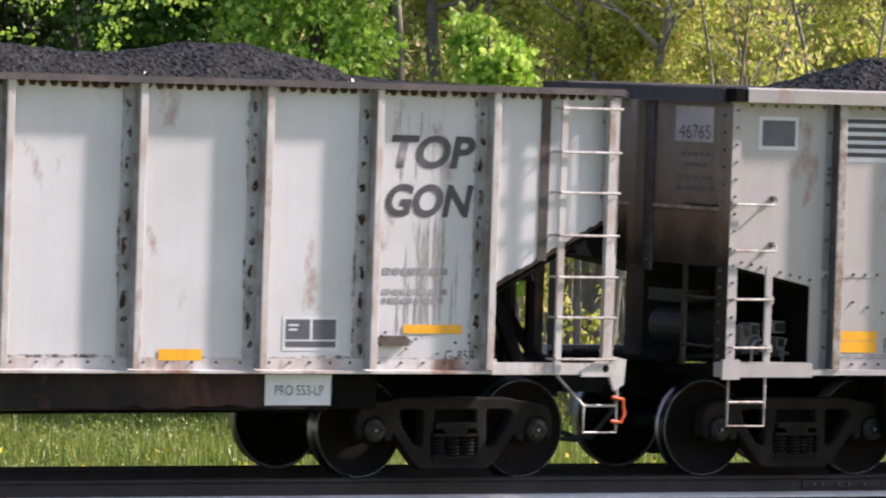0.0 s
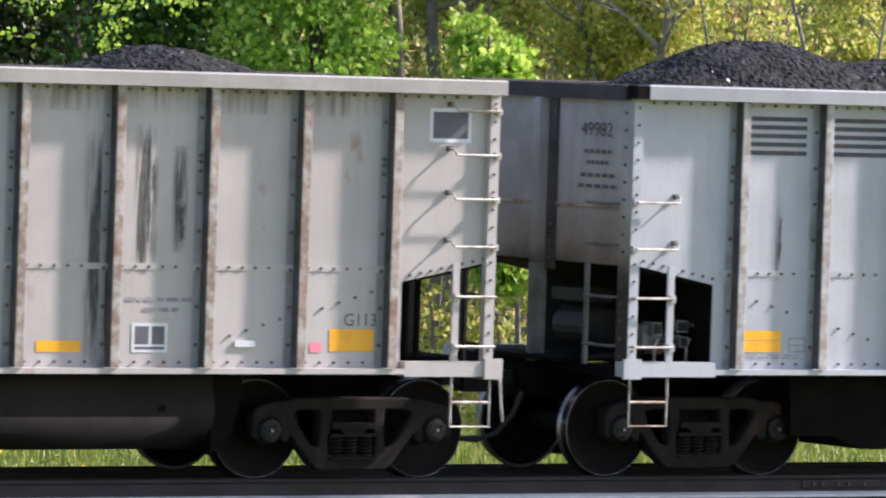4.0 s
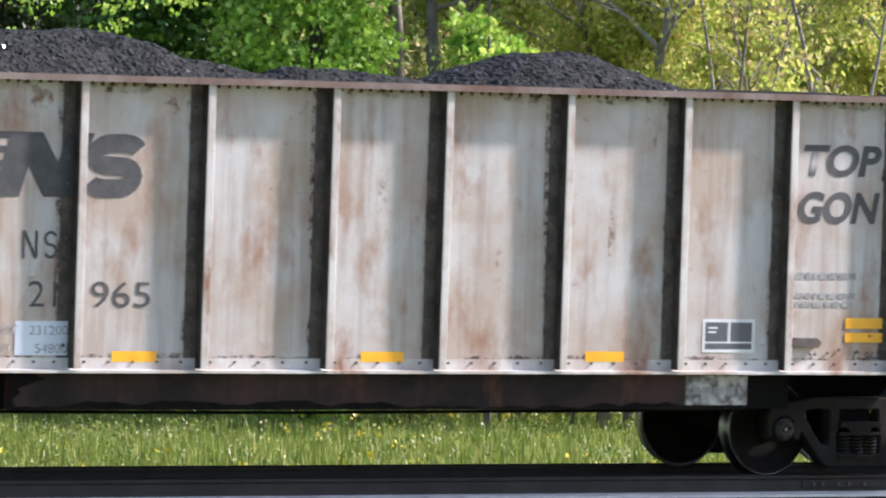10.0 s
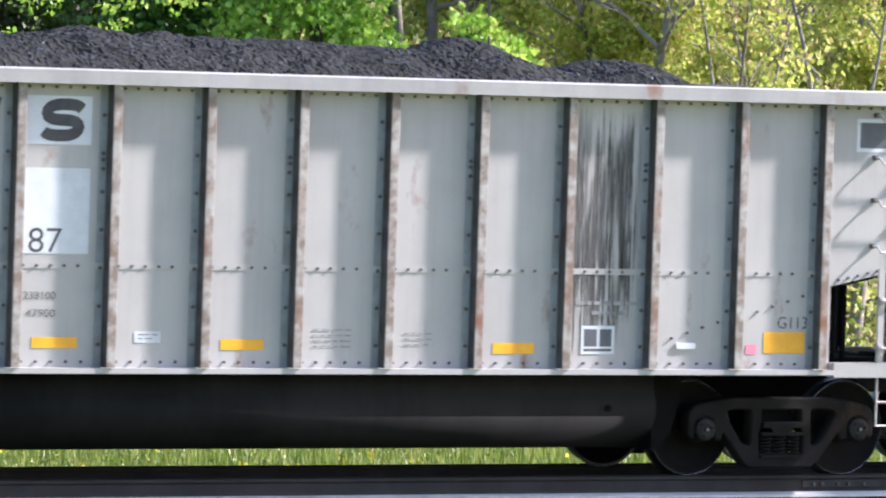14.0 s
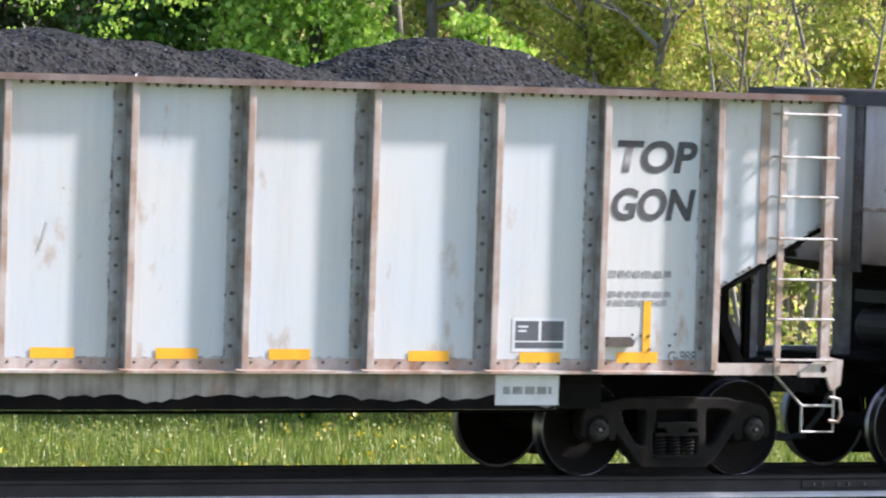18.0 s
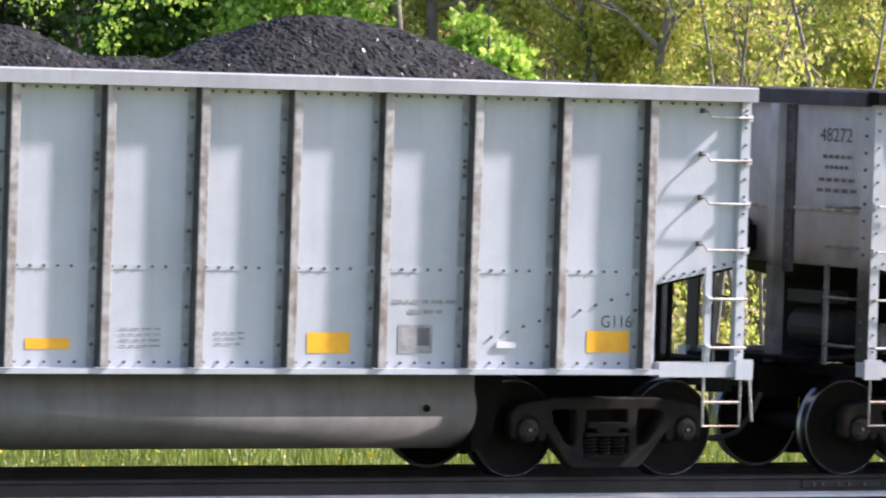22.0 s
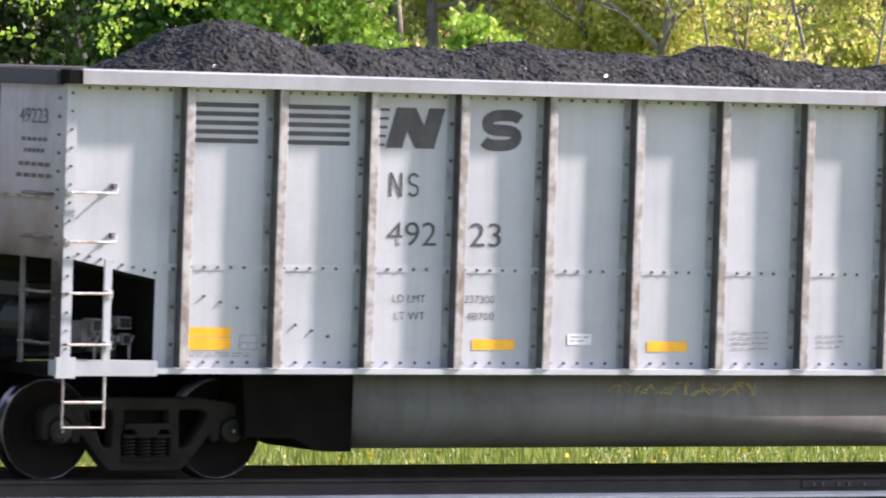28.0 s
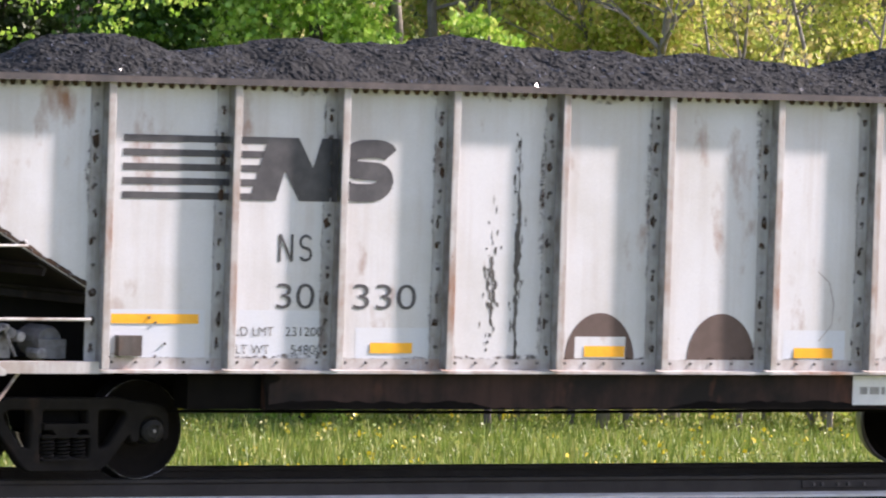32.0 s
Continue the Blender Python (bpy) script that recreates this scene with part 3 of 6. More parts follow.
def rounded(pts, r, n=4):
    """A loop with rounded corners."""
    out = []
    for i, p in enumerate(pts):
        a, b, c = Vector(pts[i - 1]), Vector(p), Vector(pts[(i + 1) % len(pts)])
        u, v = (a - b).normalized(), (c - b).normalized()
        s, e = b + u * min(r, (a - b).length * 0.45), b + v * min(r, (c - b).length * 0.45)
        for k in range(n + 1):
            t = k / n
            q = s * (1 - t) ** 2 + b * 2 * t * (1 - t) + e * t ** 2
            out.append((q.x, q.y))
    return out


def sideframe_mesh():
    """A cast truck sideframe with two triangular windows and a spring opening."""
    half = [(0.0, 0.745), (0.58, 0.745), (0.70, 0.715), (0.82, 0.71), (1.0, 0.67), (1.055, 0.60), (1.055, 0.40), (1.015, 0.38), (1.005, 0.555), (0.93, 0.60), (0.84, 0.60),
            (0.765, 0.545), (0.755, 0.37), (0.70, 0.36), (0.685, 0.44), (0.66, 0.44), (0.42, 0.15), (0.35, 0.10), (0.0, 0.10)]
    outline = half + [(-x, z) for x, z in half[-2:0:-1]]
    holes = [rounded([(s * 0.32, 0.665), (s * 0.60, 0.665), (s * 0.665, 0.60), (s * 0.455, 0.30), (s * 0.335, 0.27)], 0.07) for s in (-1, 1)]
    holes.append(rounded([(-0.265, 0.205), (0.265, 0.205), (0.275, 0.42), (0.245, 0.46), (0.245, 0.66), (-0.245, 0.66), (-0.245, 0.46), (-0.275, 0.42)], 0.035))
    return casting("sideframe", [rounded(outline, 0.03, 3)] + holes, 0.15, 0.018)


def bolster_end_mesh():
    """The end of the bolster over its spring nest: a bar, a wedge and a seat plate."""
    g = Geo().box(-0.235, 0.235, -0.12, 0.2, 0.475, 0.525)
    g.prism([(-0.14, 0.475), (0.14, 0.475), (0.10, 0.425), (-0.10, 0.425)], -0.10, 0.2)
    g.box(-0.245, 0.245, -0.11, 0.2, 0.40, 0.425)
    g.box(-0.245, 0.245, -0.11, 0.2, 0.185, 0.205)
    return g.mesh("bolster")


def wheel_mesh():
    p = [(0.0, -0.74), (0.09, -0.74), (0.11, -0.76), (0.13, -0.755), (0.16, -0.735), (0.30, -0.745), (0.39, -0.785), (0.425, -0.812), (0.445, -0.8165), (0.4515, -0.812),
         (0.4515, -0.677), (0.43, -0.677), (0.38, -0.69), (0.2, -0.66), (0.1, -0.62), (0.0, -0.62)]
    return Geo().lathe(p, 0, 0, 44).mesh("wheel", False)


def tread_mesh():
    p = [(0.4525, -0.815), (0.457, -0.806), (0.4585, -0.722), (0.464, -0.710), (0.484, -0.702), (0.487, -0.69), (0.482, -0.679), (0.4525, -0.6765)]
    return Geo().lathe(p, 0, 0, 48).mesh("tread", True)


def cap_mesh():
    g = Geo().lathe([(0.0, -1.10), (0.06, -1.105), (0.10, -1.095), (0.112, -1.08), (0.112, -1.03), (0.125, -1.02), (0.13, -0.93), (0.0, -0.93)], 0, 0, 24)
    for k in range(3):
        a = k * 2.094
        g.lathe([(0.0, -1.118), (0.014, -1.118), (0.014, -1.09), (0.0, -1.09)], 0.066 * math.cos(a), 0.066 * math.sin(a), 6)
    g.lathe([(0.0, -1.116), (0.02, -1.114), (0.02, -1.10), (0.0, -1.10)], 0, 0, 8)
    return g.mesh("bearing_cap", False)


M_SPRING, M_FRAME, M_BOLSTER, M_WHEEL, M_TREAD, M_CAP = spring_mesh(), sideframe_mesh(), bolster_end_mesh(), wheel_mesh(), tread_mesh(), cap_mesh()
for me, k in ((M_FRAME, 1.0), (M_BOLSTER, 1.0), (M_WHEEL, 1.0), (M_TREAD, 1.0)):
    me.transform(Matrix.Diagonal((0.976, k, 0.976, 1.0)))
M_AXLE = Geo().rod([(0, -1.0, 0), (0, 1.0, 0)], 0.085, 12).mesh("wheelset", True)
M_CAPBOLT = Geo().lathe([(0.0, -1.122), (0.016, -1.121), (0.016, -1.112), (0.0, -1.112)], 0, 0, 8).mesh("cap_screw")
LIGHTSTEEL = material("bright_screw", (0.2, 0.2, 0.2), 0.4, 0.4, bump=0.0)


def flip(me, name):
    """The same mesh for the other side of the car."""
    me = me.copy()
    me.name = name
    me.transform(Matrix.Rotation(math.pi, 4, "Z"))
    return me


M_WHEEL_B, M_TREAD_B, M_CAP_B = flip(M_WHEEL, "wheel"), flip(M_TREAD, "tread"), flip(M_CAP, "bearing_cap")


def add_truck(car, cx):
    """Two wheelsets, two sideframes with springs, and a bolster."""
    for sy in (-1, 1):
        frame_part = part("sideframe", M_FRAME, TRUCK, car, at=(cx, sy * 0.99, 0))
        for k in (-1, 0, 1):
            part("spring", M_SPRING, TRUCK, frame_part, at=(k * 0.155, 0.03 * sy, 0.20))
            part("spring", M_SPRING, TRUCK, frame_part, at=(k * 0.155, 0.14 * -sy, 0.20))
        b = part("bolster_end", M_BOLSTER, TRUCK, frame_part)
        if sy > 0:
            b.rotation_euler = (0, 0, math.pi)
        for s in (-1, 1):
            part("bearing_adapter", Geo().prism([(s * AXLE - 0.14, 0.46), (s * AXLE + 0.14, 0.46), (s * AXLE + 0.14, 0.60), (s * AXLE + 0.06, 0.63), (s * AXLE - 0.06, 0.63), (s * AXLE - 0.14, 0.60)], -0.055, 0.055),
                 TRUCK, frame_part)
    part("truck_bolster", Geo().box(cx - 0.2, cx + 0.2, -0.95, 0.95, 0.45, 0.68), GRIME, car)
    for q in (-0.42, 0.42):
        part("brake_beam", Geo().rod([(cx + q, -0.7, 0.36), (cx + q, 0.7, 0.36)], 0.035), GRIME, car)
    for s in (-1, 1):
        ws = part("wheelset", M_AXLE, WHEEL, car)
        ws.location = (cx + s * AXLE, 0, WHEEL_R)
        for w, tr, cp in ((M_WHEEL, M_TREAD, M_CAP), (M_WHEEL_B, M_TREAD_B, M_CAP_B)):
            part("wheel", w, WHEEL, ws)
            part("tread", tr, TREAD, ws, "polished steel tread")
            part("bearing_cap", cp, CAPSTEEL, ws)
        part("cap_screw", M_CAPBOLT, LIGHTSTEEL, ws, "bright centre screw")
        ROLLERS.append((ws, cx + s * AXLE))


def add_coupler(car, X, s):
    """Draft sill, coupler and air hose at one end; s points outward."""
    a, b = X(2.4), X(-0.30)
    part("draft_sill", Geo().box(a, b, -0.19, 0.19, 0.70, 1.0), GRIME, car)
    part("coupler", Geo().box(X(-0.30), X(-0.62), -0.07, 0.07, 0.80, 0.94)
         .prism([(X(-0.58), -0.12), (X(-0.72), -0.16), (X(-0.86), -0.10), (X(-0.86), 0.02), (X(-0.78), 0.14), (X(-0.60), 0.14)], 0.74, 1.0, "z"), TRUCK, car, "grimy cast steel coupler")
    hose = [(X(-0.35), 0.3 * s, 0.75), (X(-0.42), 0.28 * s, 0.55), (X(-0.55), 0.2 * s, 0.36), (X(-0.70), 0.1 * s, 0.29), (X(-0.84), 0.0, 0.30)]
    part("air_hose", Geo().rod(hose, 0.026, 7), RUBBER, car)


def coal_mesh(name, L, crown, seed, lo=0.25, base=3.40):
    """A lumpy heap: broad crowns along the car over a level load, with loose lumps."""
    nx, ny = 640, 84
    rng = np.random.RandomState(seed)
    x = np.linspace(0.08, L - 0.08, nx)
    y = np.linspace(-1.42, 1.42, ny)
    X, Y = np.meshgrid(x, y, indexing="ij")
    ridge = np.zeros(nx)
    for c, h, w in crown:
        ridge = np.maximum(ridge, h * np.exp(-np.abs((x - c) / w) ** 2.2)) + 0.12 * h * np.exp(-((x - c) / (w * 1.3)) ** 2)
    across = np.clip(1 - (np.abs(Y) / 1.45) ** 1.7, 0, 1)
    H = base + ridge[:, None] * (0.25 + 0.75 * across) - 0.10 * (1 - across)
    wob = np.zeros_like(H)
    for i in range(nx):
        for j in range(ny):
            wob[i, j] = noise.fractal((x[i] * 2.2, y[j] * 2.2, seed), 0.9, 2.1, 4)
    H += wob * 0.045 * np.clip(ridge[:, None] * 4, 0.3, 1) + rng.uniform(-0.010, 0.010, H.shape)
    X = X + rng.uniform(-0.010, 0.010, X.shape)
    Y = Y + rng.uniform(-0.013, 0.013, Y.shape)
    v = np.stack([X, Y, H], -1).reshape(-1, 3)
    f = [(i * ny + j, (i + 1) * ny + j, (i + 1) * ny + j + 1) if (i + j) % 2 else (i * ny + j, (i + 1) * ny + j, i * ny + j + 1) for i in range(nx - 1) for j in range(ny - 1)]
    f += [(i * ny + j, (i + 1) * ny + j + 1, i * ny + j + 1) if (i + j) % 2 else ((i + 1) * ny + j, (i + 1) * ny + j + 1, i * ny + j + 1) for i in range(nx - 1) for j in range(ny - 1)]
    me = bpy.data.meshes.new(name)
    me.from_pydata(v.tolist(), [], f)
    me.materials.append(COAL)
    me.materials.append(COAL_BRIGHT)
    me.polygons.foreach_set("material_index", (rng.uniform(0, 1, len(f)) < 0.03).astype(np.int32))
    return me


def load(car, x0, L, crown, seed, base):
    ob = part("coal_load", coal_mesh("coal_load", L, crown, seed, base=base), COAL)
    tagged(ob, "heaped load of glinting black coal in an open gondola", "coal", "coal loads", kind="stuff")
    MOVERS.append((ob, x0))


def ladder_rungs(car, xa, xb, zs, y, bow=0.05, label="", mat=None):
    """Round rungs that stand off the side on bent ends."""
    for z in zs:
        part("rung", Geo().rod([(xa, SHEET, z), (xa, y - bow, z), (xb, y - bow, z), (xb, SHEET, z)], 0.0125, 6), mat or BARE, car, label)


def rib_set(car, L, xs, z0, z1, edge, flange, wide=0.085, foot=0.095, web=None, step=0.235):
    w = wide - 0.02
    me = Geo().prism([(-0.012, SHEET), (-0.012, RIB + 0.006), (-0.022, RIB + 0.002), (-0.022, RIB - 0.006), (-0.018, RIB - 0.008), (w - 0.006, RIB - 0.008), (w, RIB - 0.003), (w, RIB + 0.03),
                      (w - 0.012, RIB + 0.03), (w - 0.012, RIB + 0.006), (0.0, RIB + 0.006), (0.0, SHEET)], z0, z1, "z").mesh("stiffener")
    fl = Geo().box(-foot, -0.016, SHEET - 0.003, SHEET, z0, z1)
    # thin liner on each web's left face, coloured for its shaded side
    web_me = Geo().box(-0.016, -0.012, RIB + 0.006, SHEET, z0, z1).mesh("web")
    rows = [list(np.arange(z0 + 0.2, z1, step)) for _ in range(2)]
    if step > 0.3:
        rows[0] += [2.78, 2.86]
    fl_me = fl.mesh("flange")
    b_me = [bolt_field([(-foot * 0.55, z) for z in zs], SHEET - 0.003, 0.019, 0.02).mesh("flange_bolts") for zs in rows]
    back = Geo().box(-0.05, 0.05, 1.5, 1.62, z0, z1).mesh("stiffener")
    for k, x in enumerate(xs):
        rib = part("stiffener", me, edge, car, at=(x, 0, 0))
        part("flange", fl_me, flange, rib)
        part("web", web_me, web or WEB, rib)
        part("flange_bolts", b_me[k % 2], BOLT, rib)["kind"] = "stuff"
        part("stiffener", back, edge, car, at=(x, 0, 0))


def car_root(name, label, x0):
    car = new(name)
    car.empty_display_size = 0.5
    tagged(car, label, "railway gondola", "gondolas of the coal train")
    MOVERS.append((car, x0))
    return car




def soot_runs(car, x, z0, z1, w, count=0, mat=None):
    """Thin ragged runs of soot that hang down a sheet."""
    rng = random.Random(int(x * 31))
    for k in range(count or max(3, int(w * 130))):
        xx = x + rng.gauss(0, w * 0.55)
        top = z1 - rng.random() ** 2 * (z1 - z0) * 0.7
        bot = max(z0, top - rng.uniform(0.25, 1.0) * (z1 - z0))
        wide = rng.uniform(0.003, 0.011) * (1.6 if k % 7 == 0 else 1)
        n = 14
        left, right = [], []
        for i in range(n + 1):
            z = top + (bot - top) * i / n
            s = wide * min(1, 3 * i / n, 3 * (n - i) / n + 0.1) * rng.uniform(0.4, 1.5)
            d = rng.uniform(-0.004, 0.004)
            left.append((xx + d - s, SHEET - 0.0025 - 0.0001 * (k % 9), z))
            right.append((xx + d + s, SHEET - 0.0025 - 0.0001 * (k % 9), z))
        part("soot_run", Geo().add(left + right, [(i, i + 1, n + 2 + i, n + 1 + i) for i in range(n)]), mat or STAIN, car)


def smear(car, x0, x1, z0, z1):
    """A soft run of soot that thins out sideways and downwards."""
    part("soot_smear", plate(x0, x1, z0, z1, SHEET - 0.0018), SMEAR, car)


def scrawl(car, x0, x1, z0, z1, y, mat, seed, strokes=7, w=0.012):
    """Loose painted loops that spell nothing."""
    rng = random.Random(seed)
    for k in range(strokes):
        cx = x0 + (x1 - x0) * (k + 0.5) / strokes
        pts = [(cx + (x1 - x0) / strokes * rng.uniform(-0.7, 0.7), z0 + (z1 - z0) * rng.random()) for _ in range(6)]
        sm = []
        for i in range(len(pts) - 1):
            for t in (0.0, 0.33, 0.66):
                sm.append((pts[i][0] * (1 - t) + pts[i + 1][0] * t, pts[i][1] * (1 - t) + pts[i + 1][1] * t + 0.02 * math.sin(t * math.pi)))
        part("scrawl", stroke(sm, w, y - 0.0003 * k), mat, car)


def tub_gondola(x0, paint, label, digits, limits, crown, seed, square=False, white_fields=False, code="", tag=False, dirt=(), base=3.46, chalk=False, wheel_end=True, tub_clean=False, L=13.55, pitch=0.944):
    """A bolted steel gondola with a round-bottomed tub between its trucks."""
    R_RIBS = [1.10 + pitch * i for i in range(13)]
    tight = pitch / 0.944
    skin = PAINT[paint]
    car = car_root("coal_gondola", label, x0)
    # flange colours are the sheet paint with shade put in, darker and cooler
    flange = material("flange_" + paint, {"beige": (0.30, 0.31, 0.32), "tan": (0.30, 0.33, 0.345), "grey": (0.33, 0.35, 0.37), "pale_grey": (0.35, 0.375, 0.40)}[paint], 0.6,
                      second=(0.23, 0.235, 0.24), scale=5.0, streak=0.3, dark=(0.09, 0.085, 0.08))
    # side sheets with the cut-away corners
    side = [(0.88, 1.03), (L - 0.95, 1.03), (L - 0.95, 1.815), (L - 0.04, 2.0), (L - 0.04, 3.52), (-0.04, 3.52), (-0.04, 2.0), (0.88, 1.815)]
    part("side_sheet", Geo().prism(side, SHEET, SHEET + 0.012), skin, car)
    part("side_sheet", Geo().prism(side, -SHEET - 0.012, -SHEET), skin, car)
    part("seam", Geo().box(0.95, L - 0.95, SHEET - 0.006, SHEET, 1.90, 1.955), skin, car)
    rib_set(car, L, R_RIBS, 1.04, 3.52, EDGE["grey" if "grey" in paint else "plain"], flange, step=0.335)
    end_paint = END_GREY if seed in (2, 7, 8, 10) else END_PAINT
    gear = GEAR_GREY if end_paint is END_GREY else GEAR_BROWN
    dots = []
    for i, x in enumerate(R_RIBS[:-1]):
        dots += [(x + 0.13 + 0.135 * k, 1.927) for k in range(5)] + [(x + 0.13 + 0.15 * k, 1.085) for k in range(5)]
    for i in (0, 1, 11, 10):
        x, s = R_RIBS[i], 1 if i < 5 else -1
        a = x + 0.1 if s > 0 else x + 0.8
        z = 1.72 if i in (0, 11) else 1.47
        dots += [(a + s * 0.17 * k, z - 0.05 * k) for k in range(4)]
    dots += [(0.1 + 0.11 * k, 2.03 - 0.0225 * k) for k in range(8)] + [(L - 0.1 - 0.11 * k, 2.03 - 0.0225 * k) for k in range(8)]
    dots += [(0.16 + 0.135 * k, 3.488) for k in range(int((L - 0.3) / 0.135))]
    part("bolt_row", bolt_field(dots, SHEET - 0.004), BOLT, car)["kind"] = "stuff"
    # top chord and side sill
    for sy in (-1, 1):
        y0, y1 = (-1.68, -1.46) if sy < 0 else (1.46, 1.68)
        # the far chord takes the dark colour in place of shade
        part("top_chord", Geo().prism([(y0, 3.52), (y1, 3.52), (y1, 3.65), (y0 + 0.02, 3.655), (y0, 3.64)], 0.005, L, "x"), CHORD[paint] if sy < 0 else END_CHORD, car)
        part("side_sill", Geo().box(0.85, L - 0.85, sy * 1.60, sy * 1.46, 0.985, 1.035), skin, car)
        # tub: one rounded trough on each side of the centre sill
        c = sy * 0.72
        arc = [(c + 0.57 * math.cos(a), 0.655 + 0.395 * math.sin(a)) for a in [math.pi * 0.86 + math.pi * 1.28 * k / 26 for k in range(27)]]
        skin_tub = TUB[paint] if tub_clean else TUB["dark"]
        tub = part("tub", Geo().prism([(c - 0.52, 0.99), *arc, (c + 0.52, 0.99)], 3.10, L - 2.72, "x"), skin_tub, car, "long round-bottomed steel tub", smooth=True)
        part("tub_end", Geo().prism([(3.10, 0.99), (3.10, 0.262), (2.80, 0.265), (2.68, 0.30), (2.50, 0.385), (2.0, 0.40), (1.95, 0.99)], c - 0.5, c + 0.5), GRIME, tub)
        part("tub_end", Geo().prism([(L - 2.72, 0.99), (L - 2.72, 0.262), (L - 2.62, 0.29), (L - 2.5, 0.45), (L - 2.42, 0.75), (L - 2.4, 0.99)], c - 0.5, c + 0.5), GRIME, tub)
        if sy < 0:
            part("drain_plug", Geo().lathe([(0.0, c - 0.585), (0.035, c - 0.58), (0.035, c - 0.5), (0.0, c - 0.5)], L - 3.25, 0.66, 10), GRIME, tub)
    for s in (0, 1):
        X = (lambda d: d - 0.08) if s == 0 else (lambda d: L - d)
        out = -1 if s == 0 else 1
        part("end_sheet", Geo().box(X(0.03), X(0.05), -1.49, 1.49, 1.98, 3.5), end_paint, car, "end sheet that is darker towards the bottom")
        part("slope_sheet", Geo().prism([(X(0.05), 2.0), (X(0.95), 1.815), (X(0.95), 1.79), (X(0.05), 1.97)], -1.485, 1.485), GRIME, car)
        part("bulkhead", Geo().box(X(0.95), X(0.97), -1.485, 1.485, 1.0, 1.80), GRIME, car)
        if s == 0:
            # solid black box painted as the darkness of the gap between chords
            part("chord_corner", Geo().box(-0.125, 0.003, -1.672, -1.50, 3.522, 3.642), GRIME, car, "black block that stands for the dark gap between two chords")
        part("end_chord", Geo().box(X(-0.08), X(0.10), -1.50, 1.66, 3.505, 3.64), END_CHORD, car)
        part("end_seam", Geo().box(X(0.01), X(0.035), -1.45, 1.45, 2.50, 2.53), EDGE["plain"], car)
        for y in (-0.02,):
            post = part("end_post", Geo().box(X(-0.10), X(0.03), y - 0.06, y + 0.06, 1.95, 3.5), end_paint, car)
            part("post_foot", Geo().box(X(-0.10), X(0.03), y - 0.058, y + 0.058, 1.02, 1.95), gear, post, "darker lower part of the post")
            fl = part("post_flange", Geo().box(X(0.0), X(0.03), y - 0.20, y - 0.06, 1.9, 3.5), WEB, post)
            part("flange_bolts", end_bolts(X(0.0), out, [(y - 0.14, z) for z in np.arange(2.0, 3.45, 0.16)]), BOLT, fl)["kind"] = "stuff"
        for sy in (-1, 1):
            # far post is coloured dark to stand for the shade it is in
            post = part("corner_post", Geo().box(X(0.0), X(0.10), sy * 1.56, sy * 1.48, 1.0, 3.52), skin if sy < 0 else end_paint, car)
            part("corner_flange", Geo().box(X(-0.005), X(0.0), sy * 1.558, sy * 1.36, 1.0, 3.52), end_paint, post)
            if sy < 0:
                part("flange_bolts", end_bolts(X(-0.005), out, [(-1.44, z) for z in np.arange(1.15, 3.5, 0.16)]), BOLT, post)["kind"] = "stuff"
                part("post_bolt", bolt_field([(X(0.05), z) for z in np.arange(1.2, 3.5, 0.16)], -1.56, 0.014, 0.012), BOLT, post)["kind"] = "stuff"
        part("corner_sill", Geo().box(X(-0.06), X(0.95), -1.60, -1.46, 0.965, 1.10), skin, car)
        part("corner_sill", Geo().box(X(-0.06), X(0.95), 1.46, 1.60, 0.965, 1.10), skin, car)
        part("corner_bracket", Geo().box(X(-0.07), X(0.12), -1.625, -1.59, 0.945, 1.13), skin, car)
        part("end_sill", Geo().box(X(-0.05), X(0.15), -1.46, 1.46, 0.95, 1.05), GRIME, car)
        part("end_deck", Geo().box(X(-0.25), X(0.95), -0.7, 0.7, 1.06, 1.10), GRIME, car)
        # ladder: a short stile beside the corner post, rungs, grab irons and a sill step
        part("ladder_stile", Geo().box(X(0.40), X(0.47), -1.60, -1.575, 1.0, 1.99), skin, car)
        ladder_rungs(car, X(0.03), X(0.45), (1.24, 1.69), -1.585)
        zs = (2.14, 2.57) if s == 0 else (2.14, 2.57, 2.97, 3.37)
        for z in zs:
            g = part("grab_iron", Geo().rod([(X(0.03), SHEET, z), (X(0.03), -1.62, z), (X(0.48), -1.62, z), (X(0.50), -1.60, z + 0.05), (X(0.50), SHEET, z + 0.06)], 0.0125, 6), BARE, car)
            part("grab_bracket", Geo().box(X(0.485), X(0.525), -1.535, SHEET, z + 0.035, z + 0.08), BOLT, g)
            part("rung_foot", Geo().box(X(0.0), X(0.06), -1.60, -1.56, z - 0.03, z + 0.03), skin, car)
        for z in (1.24, 1.69):
            part("rung_foot", Geo().box(X(0.41), X(0.47), -1.63, -1.60, z - 0.04, z + 0.03), skin, car)
        part("sill_step", Geo().rod([(X(0.03), -1.57, 0.97), (X(0.03), -1.57, 0.51), (X(0.44), -1.57, 0.51), (X(0.44), -1.57, 0.97)], 0.013, 6)
             .rod([(X(0.03), -1.57, 0.73), (X(0.44), -1.57, 0.73)], 0.013, 6), BARE, car)
        # far ladder on the end sheet
        stile = part("end_ladder", Geo().box(X(-0.08), X(-0.05), -0.96, -0.91, 1.05, 2.0), gear, car)
        for z in (1.24, 1.69, 2.17, 2.55):
            part("rung", Geo().rod([(X(0.03), -1.36, z), (X(-0.09), -1.36, z), (X(-0.09), -0.93, z), (X(0.03), -0.93, z)], 0.014, 6), gear, stile)
        add_coupler(car, X, out)
        add_truck(car, 1.07 if s == 0 else L - 1.16)
